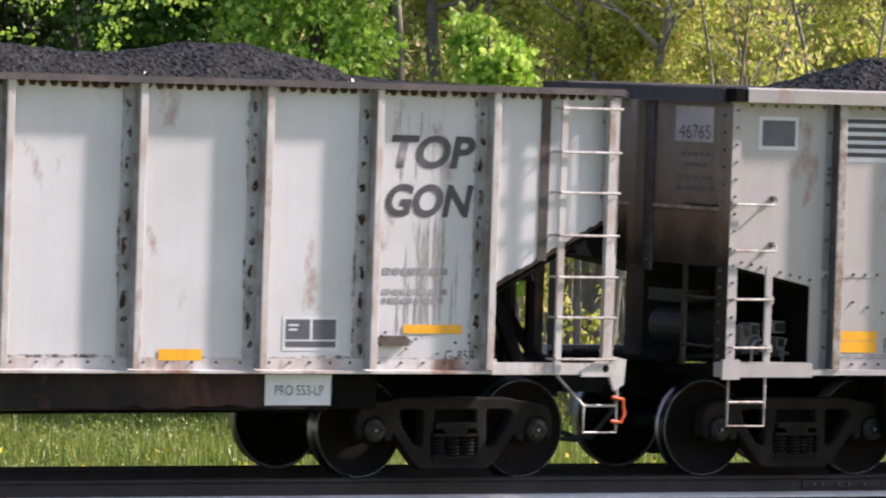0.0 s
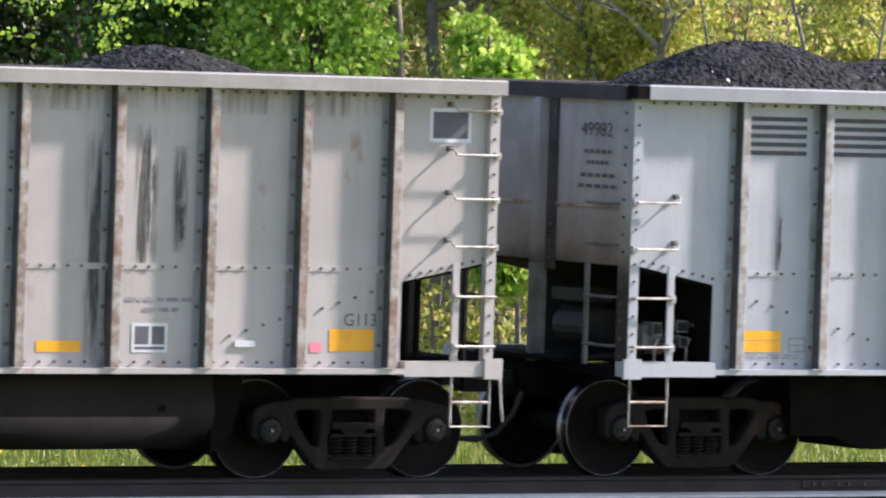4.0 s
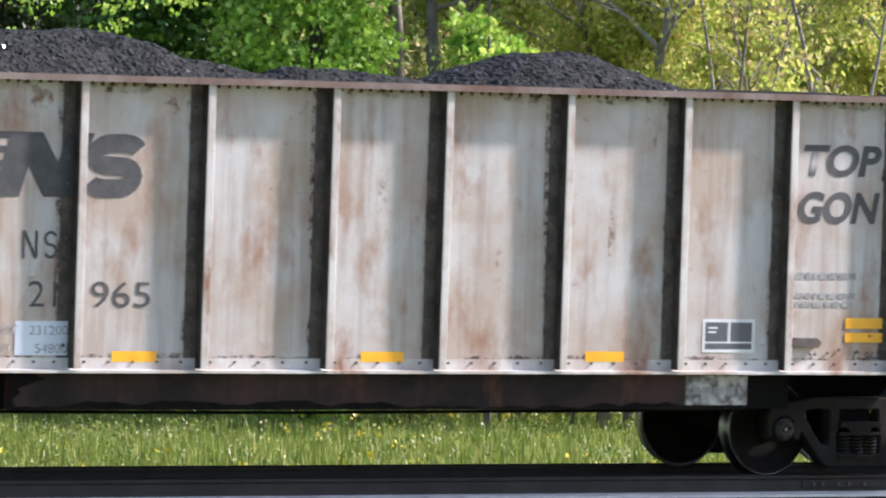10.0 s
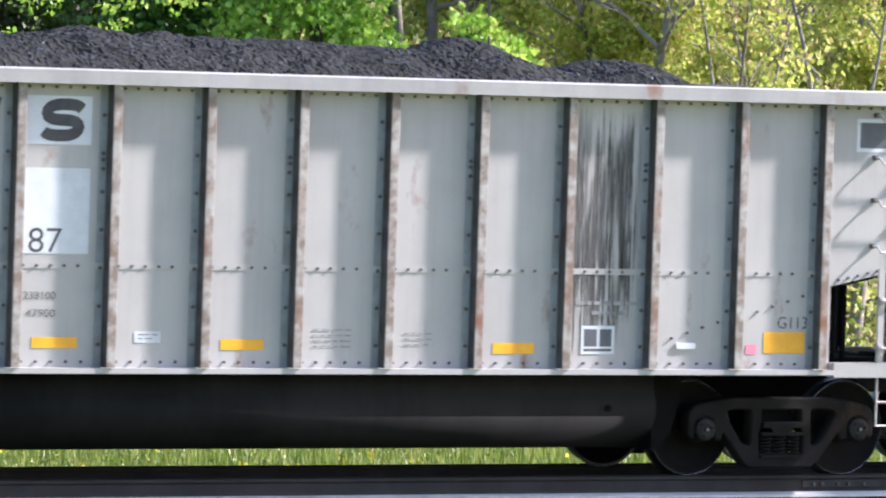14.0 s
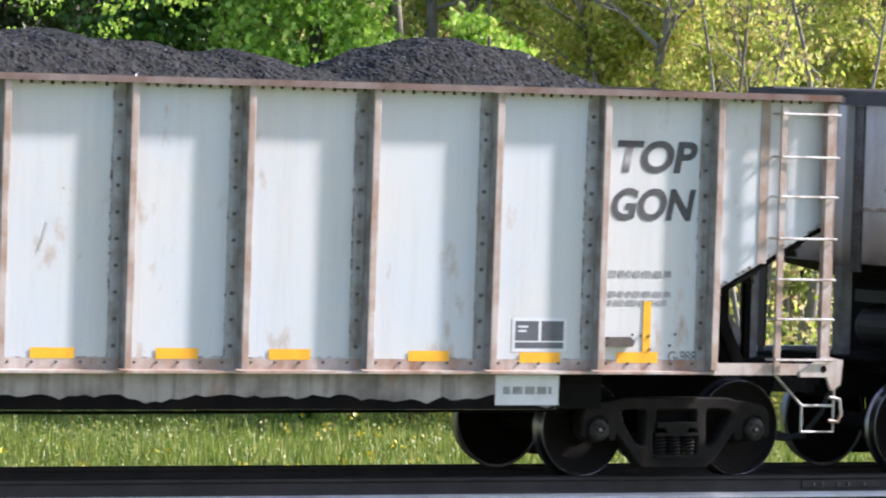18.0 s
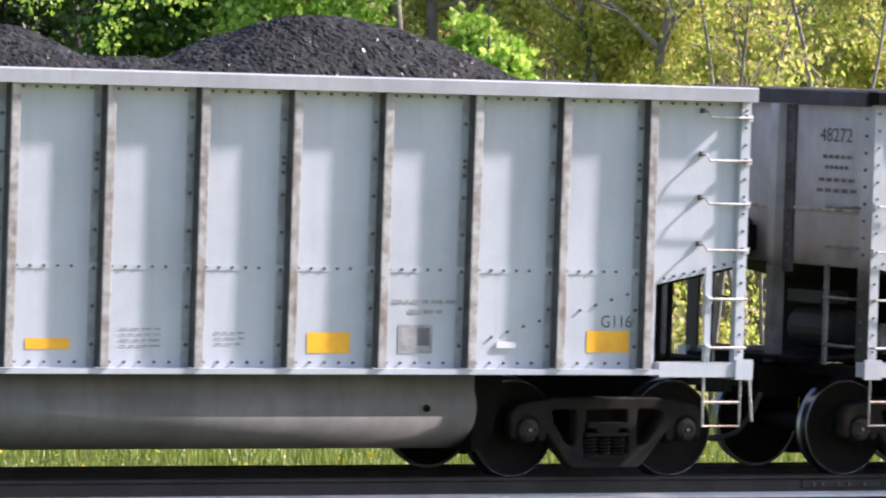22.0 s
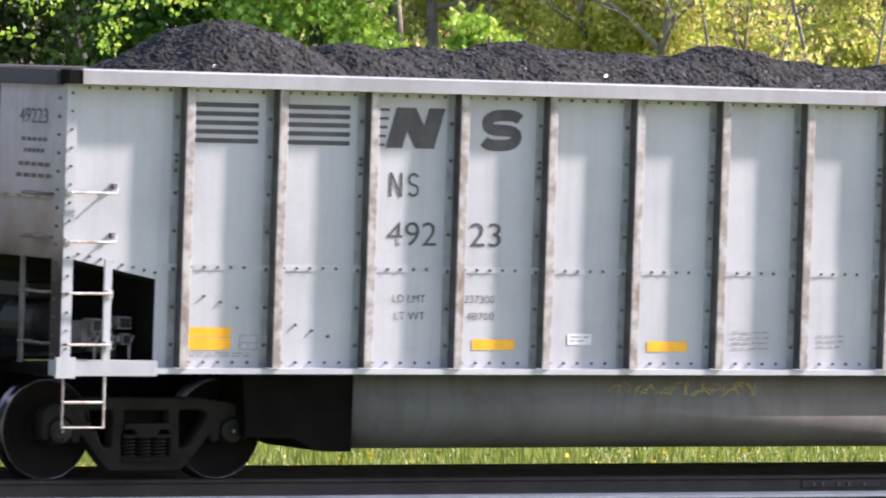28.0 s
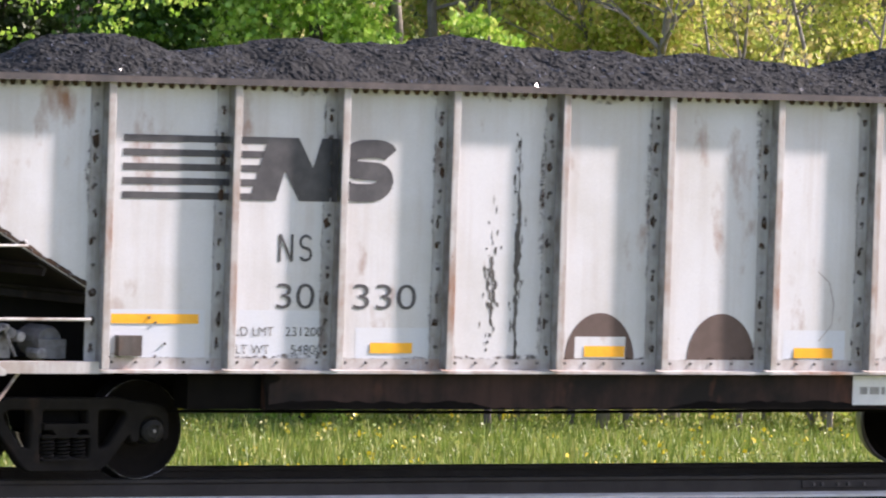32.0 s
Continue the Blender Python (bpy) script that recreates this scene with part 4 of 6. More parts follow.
    # brake gear on the left platform
    part("air_reservoir", Geo().lathe([(0.0, -0.35), (0.17, -0.35), (0.21, -0.28), (0.21, 0.32), (0.17, 0.4), (0.0, 0.4)], 0.50, 1.36, 20), RESERVOIR, car, "dark grey air reservoir")
    part("reservoir_top", Geo().box(0.25, 0.55, -0.3, 0.3, 1.60, 1.72), RESERVOIR, car)
    v = part("brake_valve", Geo().box(0.35, 0.5, -1.15, -0.9, 1.22, 1.42).box(0.5, 0.6, -1.1, -0.85, 1.15, 1.38), VALVE, car, "grey cast brake valve")
    rng = random.Random(seed)
    for k in range(7):
        a, b, r = rng.uniform(0.40, 0.90), rng.uniform(1.16, 1.44), rng.uniform(0.022, 0.042)
        part("valve_fitting", Geo().lathe([(0.0, -1.22), (r * 0.8, -1.21), (r, -1.15), (r, -1.0), (0.0, -1.0)], a, b, 10), VALVE, v)
    for x, z, w, h in ((0.40, 1.33, 0.10, 0.12), (0.66, 1.36, 0.13, 0.11), (0.70, 1.22, 0.09, 0.10), (0.52, 1.18, 0.12, 0.07)):
        box = part("valve_block", Geo().box(x, x + w, -1.24, -1.05, z, z + h), VALVE, v)
        part("block_cover", Geo().box(x + 0.015, x + w - 0.015, -1.255, -1.24, z + 0.015, z + h - 0.015), CAPSTEEL, box)
    for x in (0.45, 0.60, 0.80):
        part("valve_pipe", Geo().rod([(x, -1.20, 1.09), (x, -1.20, 1.22), (x + 0.05, -1.18, 1.30)], 0.014, 6), CASTING, v)
    part("brake_pipe", Geo().rod([(-0.1, -0.8, 1.1), (0.4, -0.95, 1.15), (0.9, -0.9, 1.2)], 0.02).rod([(0.25, -1.0, 1.1), (0.25, -1.0, 1.35)], 0.018).rod([(0.72, -1.05, 1.1), (0.72, -1.05, 1.4)], 0.03), CAPSTEEL, car)
    if wheel_end:
        hw = part("handbrake_wheel", Geo().prism([(0.52 + 0.22 * math.cos(a), 2.2 + 0.22 * math.sin(a)) for a in [2 * math.pi * k / 24 for k in range(24)]], -0.20, -0.14, "x"), GRIME, car)
        part("handbrake_housing", Geo().box(-0.14, -0.04, 0.42, 0.62, 2.08, 2.32), GRIME, hw)
    part("uncoupling_lever", Geo().rod([(L + 0.12, -1.5, 0.93), (L + 0.12, -1.53, 0.72), (L + 0.16, -1.5, 0.55)], 0.014, 6).rod([(L + 0.12, -1.5, 0.93), (L + 0.2, -0.4, 0.93)], 0.014, 6), BARE, car)
    for xx in (L - 0.78, L - 0.66):
        part("release_rod", Geo().rod([(xx, -1.3, 1.1), (xx, -1.3, 1.9)], 0.03, 6), GRIME, car)
    for yy in (-0.6, 0.35, 1.3):
        part("platform_post", Geo().box(L - 0.42, L - 0.36, yy, yy + 0.05, 1.05, 1.95), GRIME, car)
    # markings
    back = WHITE
    for x in (R_RIBS[0] + 0.087, R_RIBS[1] + 0.087):
        if white_fields:
            part("marking_field", plate(x - 0.005, x + 0.70, 2.985, 3.40), back, car, "white painted field")
        for k in range(5):
            part("painted_stripe", plate(x, x + 0.685, 3.03 + k * 0.079, 3.03 + k * 0.079 + 0.042, PROUD - 0.001), BLACK, car)
    a, b = R_RIBS[2], R_RIBS[3]
    if white_fields:
        for q in (a, b):
            part("marking_field", plate(q + 0.07, q + 0.77, 2.985, 3.41), back, car, "white painted field")
            part("marking_field", plate(q + 0.07, q + 0.77, 2.03, 2.78), back, car, "pale blue-white painted field")
    y = PROUD - 0.001
    for k in range(5):
        part("painted_stripe", plate(a + 0.09 + k * 0.0, a + 0.24 - k * 0.012, 3.35 - k * 0.079, 3.375 - k * 0.079, y), BLACK, car)
    part("painted_emblem", zigzag(3.19, 3.70, 3.02, 3.385, 0.175, y, 0.11), BLACK, car, "slanted black emblem stroke")
    part("painted_emblem", curl(4.14, 4.60, 3.01, 3.39, 0.105, y - 0.001, 0.09, 0.7), BLACK, car, "slanted black emblem curl")
    up = 0.0 if white_fields else 0.10
    mark(car, 3.245, 2.455 + up * 1.25, 0.22, y=PROUD)
    letters(car, digits[:3], 3.235, 3.755, 2.04 + up, 2.255 + up)
    letters(car, digits[3:], 4.11, 4.44, 2.04 + up, 2.255 + up)
    for z, l, w in ((1.63, "LD LMT", limits[0]), (1.475, "LT WT", limits[1])):
        letters(car, l, a + (0.33 if l == "LD LMT" else 0.35), a + 0.67, z, z + 0.068, DIM)
        letters(car, w, b + (0.14 if len(w) > 5 else 0.17), b + 0.46, z, z + 0.068, DIM)
    for x, w, z0, z1 in ((1.185, 0.47, 1.195, 1.395), (4.17, 0.45, 1.205, 1.30), (6.06 * tight, 0.44, 1.195, 1.29), (8.90 * tight, 0.44, 1.17, 1.355 if paint == "pale_grey" else 1.27), (L - 1.69, 0.46, 1.185, 1.385)):
        part("reflector", plate(x, x + w, z0, z1, y), YELLOW, car, "yellow reflective strip")
    part("reflector_seam", plate(1.185, 1.655, 1.302, 1.307, y - 0.001), FAINT, car)
    part("marking_field", plate(5.19, 5.45, 1.255, 1.355, y), WHITE, car, "small white placard")
    bars(car, 5.22, 5.42, (1.285, 1.32), FAINT, 0.012, y - 0.001)
    bars(car, 1.2, 1.85, (1.135, 1.16), FAINT, 0.012, y)
    bars(car, 7.0, 7.4, (1.22, 1.27, 1.32, 1.37), FAINT, 0.014, y)
    bars(car, 7.95, 8.25, (1.24, 1.29, 1.34), FAINT, 0.014, y)
    bars(car, 9.78 * tight, 10.45 * tight, (1.62,), FAINT, 0.035, y)
    bars(car, 9.95 * tight, 10.3 * tight, (1.53,), FAINT, 0.035, y)
    box_x = 9.845 * tight
    part("inspection_stencil", plate(box_x, box_x + 0.36, 1.17, 1.43, y), WHITE if seed % 2 else FAINT, car, "white-framed stencil box")
    for q in ((0.03, 0.17, 0.07, 0.23), (0.20, 0.33, 0.07, 0.23), (0.03, 0.33, 0.025, 0.05)):
        part("stencil_field", plate(box_x + q[0], box_x + q[1], 1.17 + q[2], 1.17 + q[3], y - 0.001), SLATE if q[0] > 0.1 or seed % 2 else FAINT, car)
    pill = rounded([(-0.105, -0.028), (0.105, -0.028), (0.105, 0.028), (-0.105, 0.028)], 0.012, 2)
    part("transponder", Geo().prism([(10.985 * tight + p[0], 1.25 + p[1]) for p in pill], SHEET, SHEET - 0.022), WHITE, car, "pale plastic identification tag")
    if code:
        letters(car, code, L - 1.60 if len(code) > 4 else L - 1.54, L - 1.21, 1.415, 1.525)
    part("stencil_outline", plate(1.74, 1.93, 1.195, 1.33, y), FAINT if not tag else BLACK, car)
    for q in ((1.755, 1.83, 1.205, 1.255), (1.84, 1.915, 1.205, 1.255), (1.755, 1.915, 1.265, 1.32)):
        part("stencil_gap", plate(*q, y - 0.001), skin, car)
    if tag:
        part("pink_tag", plate(1.78, 1.91, 1.37, 1.44, y), PINK, car, "faded pink paper tag")
    if tag:
        part("pink_tag", plate(L - 1.89, L - 1.77, 1.175, 1.265, y), PINK, car, "faded pink paper tag")
    if square:
        for s in (0.25, L - 0.71):
            part("dark_panel_frame", plate(s, s + 0.44, 3.08, 3.39), WHITE, car, "white border")
            part("dark_panel", plate(s + 0.035, s + 0.405, 3.115, 3.355, y), SLATE, car, "dark slate square with a white border")
    # number on the end sheet
    if white_fields:
        part("end_field", Geo().add([(-0.055, -1.2, 3.13), (-0.055, -0.55, 3.13), (-0.055, -0.55, 3.46), (-0.055, -1.2, 3.46)], [(0, 1, 2, 3)]), END_FIELD, car, "sooted white painted field")
    end_writing(car, digits, -0.058, -1.15, -0.62, 3.16, 3.29)
    for z, w in ((3.0, 0.5), (2.9, 0.4), (2.78, 0.62), (2.68, 0.7)):
        g = Geo()
        for k in range(5):
            g.add([(-0.058, -0.9 - w / 2 + w * k / 5, z), (-0.058, -0.9 - w / 2 + w * (k + 0.75) / 5, z), (-0.058, -0.9 - w / 2 + w * (k + 0.75) / 5, z + 0.035), (-0.058, -0.9 - w / 2 + w * k / 5, z + 0.035)], [(0, 1, 2, 3)])
        part("end_marking", g, DIM, car)
    # soot runs with shapes of their own
    for x, z0, z1, w in dirt:
        soot_runs(car, x, z0, z1, w)
        smear(car, x - w * 2.0, x + w * 2.0, z0 - 0.05, z1 + 0.1)
    # thin dark bands along the top of the panels, below the chord
    if paint == "beige":
        for x in R_RIBS[3:12]:
            part("soot_smear", plate(x + 0.05, x + 0.88, 3.28, 3.72, SHEET - 0.0018), SMEAR_THIN, car)
    load(car, x0, L, crown, seed, base)
    return car


def end_writing(car, digits, x, y0, y1, z0, z1):
    """Numbers on the end sheet, which faces along the line."""
    me = write(digits, 0, 1, 0, 1, 0)
    for v in me.vertices:
        a, b = v.co.x, v.co.z
        v.co = (x, y1 - a * (y1 - y0), z0 + b * (z1 - z0))
    part("end_number", me, BLACK, car)


CHORD = {p: material("chord_" + p, c, 0.5, second=tuple(k * 0.82 for k in c), scale=1.5, streak=0.15, dark=(0.15, 0.13, 0.12), rust=RUST, rust_amount=0.05)
         for p, c in (("beige", (0.33, 0.32, 0.30)), ("tan", (0.36, 0.35, 0.335)), ("grey", (0.30, 0.315, 0.335)), ("pale_grey", (0.32, 0.335, 0.36)))}
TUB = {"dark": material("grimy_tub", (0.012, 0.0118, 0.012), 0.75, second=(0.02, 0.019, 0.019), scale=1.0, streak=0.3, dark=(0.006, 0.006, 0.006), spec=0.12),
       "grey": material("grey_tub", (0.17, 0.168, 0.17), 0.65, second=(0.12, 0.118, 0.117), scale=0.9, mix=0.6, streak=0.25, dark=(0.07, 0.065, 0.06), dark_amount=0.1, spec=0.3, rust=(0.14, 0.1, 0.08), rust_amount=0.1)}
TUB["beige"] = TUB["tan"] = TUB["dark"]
TUB["pale_grey"] = TUB["grey"]
STAIN = material("soot_stain", (0.055, 0.052, 0.05), 0.7, second=(0.10, 0.095, 0.09), scale=8.0, bump=0.05)


T_LEN = 13.70
T_RIBS = {"white": (1.30, 2.56, 3.67, 4.93, 6.20, 7.383, 8.70, 9.98, 11.115, 12.345),
          "rusty": (1.31, 2.53, 3.627, 4.897, 6.176, 7.36, 8.65, 9.93, 11.12, 12.37),
          "bluish": (1.347, 2.562, 3.70, 4.94, 6.20, 7.38, 8.67, 9.97, 11.125, 12.37),
          "chalk": (1.328, 2.594, 3.707, 4.859, 6.034, 7.18, 8.39, 9.50, 10.75, 12.0)}


def sill_gondola(x0, paint, label, digits, crown, seed, rusty=False, yellow=(), first_yellow=(), stencil=True, slogan=True, base=3.42, chord=None, extra=None, code=""):
    """An older riveted gondola on a long side beam, with sloped hopper ends."""
    L, ribs = T_LEN, T_RIBS[paint]
    skin = PAINT[paint]
    edge = EDGE["rusty"] if rusty else (FRAME_PINK if paint == "bluish" else EDGE["pale"])
    chord = chord or {"white": CHORD_DARK, "chalk": CHORD_DARK}.get(paint, CHORD_RUST)
    car = car_root("coal_gondola", label, x0)
    side = [(1.2, 1.03), (12.43, 1.03), (12.43, 1.75), (L - 0.12, 2.36), (L - 0.04, 2.36), (L - 0.04, 3.55), (0.04, 3.55), (0.04, 2.36), (1.2, 1.735)]
    part("side_sheet", Geo().prism(side, SHEET, SHEET + 0.012), skin, car)
    part("side_sheet", Geo().prism(side, -SHEET - 0.012, -SHEET), skin, car)
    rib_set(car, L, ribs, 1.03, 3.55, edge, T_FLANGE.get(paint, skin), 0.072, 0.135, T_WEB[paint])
    dots = []
    for a, b in zip(ribs[:-1], ribs[1:]):
        dots += [(a + 0.14 + (b - a - 0.3) * k / 4, 1.085) for k in range(5)]
    dots += [(12.6 + 0.15 * k, 1.085) for k in range(5)] + [(0.12 + 0.13 * k, 2.34 - 0.07 * k) for k in range(8)]
    rng = random.Random(seed)
    dots += [(rng.uniform(11.3, 12.2), rng.uniform(1.15, 1.4)) for _ in range(7)] + [(rng.uniform(1.45, 2.2), rng.uniform(1.2, 1.5)) for _ in range(4)]
    part("bolt_row", bolt_field(dots, SHEET - 0.008, 0.014, 0.014), BOLT, car)["kind"] = "stuff"
    # scalloped weld line under the chord
    part("weld_bead", bolt_field([(0.1 + 0.105 * k + rng.uniform(-0.012, 0.012), 3.534 + rng.uniform(-0.008, 0.006)) for k in range(128)], SHEET, {"white": 0.046, "chalk": 0.036}.get(paint, 0.022), 0.004), SCALLOP, car)["kind"] = "stuff"
    edge_stains(car, L, ribs, seed, {"white": 0.75, "rusty": 1.0, "chalk": 1.0}.get(paint, 0.45), rusty, paint == "rusty")
    for sy in (-1, 1):
        y0, y1 = (-1.66, -1.47) if sy < 0 else (1.47, 1.66)
        # near chord in its own paint, far one coloured as shaded
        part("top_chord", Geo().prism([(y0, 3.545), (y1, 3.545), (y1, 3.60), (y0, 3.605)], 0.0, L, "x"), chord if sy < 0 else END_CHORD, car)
        part("side_sill", Geo().prism([(sy * 1.50, 1.12), (sy * 1.507, 1.12), (sy * 1.507, 1.02), (sy * 1.59, 1.015), (sy * 1.59, 0.99), (sy * 1.46, 0.99), (sy * 1.46, 1.02), (sy * 1.50, 1.02)], 1.2, 12.5, "x"), edge, car)
        part("side_beam", Geo().prism([(sy * 1.48, 0.985), (sy * 1.48, 0.66), (sy * 1.2, 0.66), (sy * 1.2, 0.985)], 3.05, 10.75, "x"), BEAMS.get(paint, BEAM), car, "stained brown steel beam")
        part("beam_end", Geo().box(2.3, 3.05, sy * 1.40, sy * 1.15, 0.66, 0.98), GRIME, car)
        part("beam_end", Geo().box(10.75, 11.3, sy * 1.40, sy * 1.15, 0.66, 0.98), GRIME, car)
    if slogan:
        tagx = 10.1 if paint != "chalk" else 9.40
        part("beam_tag", plate(tagx, tagx + 0.68, 0.70, 0.975, -1.484), WHITE if paint != "rusty" else WORNTAG, car, "worn white painted tag on the beam")
        if paint == "white":
            letters(car, "PRO 553-LP", tagx + 0.1, tagx + 0.6, 0.79, 0.88, y=-1.486)
        else:
            bars(car, tagx + 0.08, tagx + 0.6, (0.80,), FAINT, 0.07, -1.486)
    rb = random.Random(seed + 11)
    part("beam_soot", ragged_strip(3.06, 10.74, 0.075 if paint == "bluish" else 0.045, rb, 90, False, 0.662, 1, -1.4835), GRIME, car)
    part("beam_soot", ragged_strip(0.662, 0.983, 0.20, rb, 14, True, 3.052, 1, -1.4838), GRIME, car)
    part("centre_sill", Geo().box(2.2, L - 2.2, -0.25, 0.25, 0.62, 1.0), GRIME, car)
    part("brake_rod", Geo().rod([(2.3, -1.1, 0.625), (6, -1.1, 0.61), (11, -1.1, 0.63)], 0.016, 6), GRIME, car)
    part("floor", Geo().box(1.9, L - 1.9, -1.48, 1.48, 1.0, 1.03), GRIME, car)
    for s in (0, 1):
        X = (lambda d: d) if s == 0 else (lambda d: L - d)
        out = -1 if s == 0 else 1
        part("end_sheet", Geo().box(X(0.03), X(0.05), -1.49, 1.49, 2.34, 3.55), T_END.get(paint, END_PAINT), car, "stained end sheet, darker towards the bottom")
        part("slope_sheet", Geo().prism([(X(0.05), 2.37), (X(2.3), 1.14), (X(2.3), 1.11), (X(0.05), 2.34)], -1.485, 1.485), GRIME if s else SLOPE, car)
        for q in (0.28, 0.75, 1.2):
            zq = 2.34 - (q - 0.05) * 0.547
            part("purlin", Geo().prism([(X(q), zq - 0.012), (X(q + 0.08), zq - 0.055), (X(q + 0.05), zq - 0.13), (X(q + 0.03), zq - 0.12), (X(q + 0.05), zq - 0.06), (X(q - 0.01), zq - 0.03)], -1.45, 1.45), PURLIN, car)
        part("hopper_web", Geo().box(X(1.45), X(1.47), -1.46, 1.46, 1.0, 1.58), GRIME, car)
        part("end_chord", Geo().box(X(-0.06), X(0.08), -1.62, 1.62, 3.53, 3.59), END_CHORD, car)
        end_skin = T_END.get(paint, END_PAINT)
        for y0, y1, leg in ((-0.31, 0.06, (-0.24, -0.08)), (0.26, 0.46, (0.25, 0.43))):
            post = part("end_post", Geo().prism([(X(0.03), y0 - 0.05), (X(-0.08), y0), (X(-0.08), y1), (X(0.03), y1 + 0.05)], 2.3, 3.53, "z"), end_skin, car, "hat-shaped end post")
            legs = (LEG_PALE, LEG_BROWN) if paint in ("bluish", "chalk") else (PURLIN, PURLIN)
            part("post_foot", Geo().box(X(-0.08), X(0.02), leg[0], leg[1], 1.02, 2.3), legs[0 if y0 < 0 else 1], post, "darker foot of the post")
            fl = part("post_flange", Geo().box(X(0.015), X(0.03), y0 - 0.10, y0 - 0.05, 2.34, 3.5), RIB_SIDE, post)
            part("flange_bolts", end_bolts(X(0.015), out, [(y0 - 0.085, z) for z in np.arange(2.45, 3.48, 0.2)]), BOLT, fl)["kind"] = "stuff"
        if s == 0:
            # the dark notch at the corner is a black block, not an opening
            part("chord_corner", Geo().box(-0.05, 0.005, -1.655, -1.52, 3.545, 3.60), GRIME, car, "black block that stands for the dark gap between two chords")
        for sy in (-1, 1):
            # shade on the far post is painted with the underframe black
            part("corner_post", Geo().box(X(0.0), X(0.09), sy * 1.58, sy * 1.50, 1.0, 3.55).box(X(-0.004), X(0.012), sy * 1.58, sy * 1.40, 1.0, 3.55), edge if sy < 0 else GRIME, car)
            part("corner_sill", Geo().box(X(-0.04), X(1.3), sy * 1.60, sy * 1.47, 0.985, 1.09), edge, car)
        part("jacking_plate", Geo().prism([(X(-0.10), 0.90), (X(-0.12), 1.13), (X(0.10), 1.17), (X(0.36), 1.02), (X(0.36), 0.97), (X(0.06), 0.97), (X(0.0), 0.84)], -1.635, -1.60), edge, car, "gusset plate with a round lifting hole")
        # black disc on the plate, painted as the darkness inside the lifting hole
        part("lifting_hole", Geo().prism([(X(0.10) + 0.035 * math.cos(k * math.pi / 6), 1.045 + 0.035 * math.sin(k * math.pi / 6)) for k in range(12)], -1.638, -1.634), GRIME, car)
        part("end_sill", Geo().box(X(-0.05), X(0.15), -1.46, 1.46, 0.95, 1.05), GRIME, car)
        part("end_deck", Geo().box(X(-0.2), X(1.3), -0.75, 0.75, 1.05, 1.09), GRIME, car)
        for y in (-0.45, 0.15):
            part("diagonal_brace", Geo().prism([(X(0.05), 1.05), (X(0.15), 1.05), (X(0.80), 1.90), (X(0.70), 1.94)], y, y + 0.06), LEG_PALE if paint == "bluish" else GRIME, car)
        add_coupler(car, X, out)
        add_truck(car, X(1.265 if s == 0 else 1.35))
        step = Geo().rod([(X(-0.07), -1.57, 0.97), (X(-0.07), -1.57, 0.455), (X(0.29), -1.57, 0.455), (X(0.29), -1.57, 0.70), (X(0.55), -1.5, 0.98)], 0.014, 6)
        step.rod([(X(-0.07), -1.57, 0.70), (X(0.29), -1.57, 0.70)], 0.013, 6)
        part("sill_step", step, BARE, car)
    # soot and rust along the raw lower edges of the hopper ends, and a rusted strip behind the ladder
    rs = random.Random(seed + 21)
    for x0_, z0_, x1_, z1_ in ((0.06, 2.36, 1.2, 1.74), (12.43, 1.75, L - 0.10, 2.36)):
        n, g = 34, Geo()
        low, high = [], []
        for k in range(n + 1):
            u = k / n
            xx, zz = x0_ + (x1_ - x0_) * u, z0_ + (z1_ - z0_) * u
            low.append((xx, SHEET - 0.0036, zz))
            high.append((xx, SHEET - 0.0036, zz + rs.uniform(0.03, 0.055)))
        part("edge_rust", g.add(low + high, [(k, k + 1, n + 2 + k, n + 1 + k) for k in range(n)]), SCALLOP if paint in ("white", "chalk", "rusty") else EDGE_RUST, car)
    part("ladder_backing", Geo().box(12.90, 13.0, SHEET - 0.008, SHEET, 2.02, 3.54), {"bluish": FRAME_PINK}.get(paint, RIB_SIDE), car, "rusted strip behind the ladder")
    if paint in ("white", "chalk"):
        spots = [(x - 0.075 + rs.uniform(-0.02, 0.02), z + rs.uniform(-0.05, 0.05), rs.uniform(0.012, 0.034), rs.uniform(0.02, 0.07)) for x in ribs for z in np.arange(1.2, 3.5, 0.235)]
        for k, (x, z, w, h) in enumerate(spots):
            blot(car, x, z, w, h, SCALLOP if k % 3 else EDGE_RUST, seed * 100 + k, 9, SHEET - 0.0045, 0.4, "rust_spot")
    # left end: handrails; right end: full-height ladder
    part("handrail", Geo().rod([(0.05, SHEET, 1.46), (0.05, -1.6, 1.46), (1.2, -1.6, 1.46), (1.24, SHEET, 1.46)], 0.014, 6), BARE, car)
    part("handrail", Geo().rod([(0.05, SHEET, 2.14), (0.05, -1.6, 2.14), (0.15, -1.62, 2.10), (0.55, -1.62, 2.10), (0.58, SHEET, 2.14)], 0.013, 6), BARE, car)
    part("end_rail", Geo().rod([(-0.1, -1.5, 1.49), (-0.12, 0.2, 1.49)], 0.012, 6), BARE, car)
    stile_paint = LEG_BROWN if paint == "rusty" else edge
    part("ladder_stile", Geo().box(13.05, 13.115, -1.63, -1.60, 1.0, 3.5), stile_paint, car)
    part("ladder_stile", Geo().box(13.565, 13.63, -1.63, -1.60, 1.0, 3.5), stile_paint, car)
    ladder_rungs(car, 13.04, 13.68, (1.13, 1.51, 1.88, 2.26, 2.65, 3.02, 3.42), -1.63, 0.03, mat=LEG_PALE if paint == "rusty" else BARE)
    part("grab_loop", Geo().rod([(13.7, -1.6, 0.78), (13.82, -1.6, 0.76), (13.84, -1.6, 0.62), (13.8, -1.6, 0.55), (13.7, -1.6, 0.56)], 0.017, 6), ORANGE if paint == "white" else BARE, car)
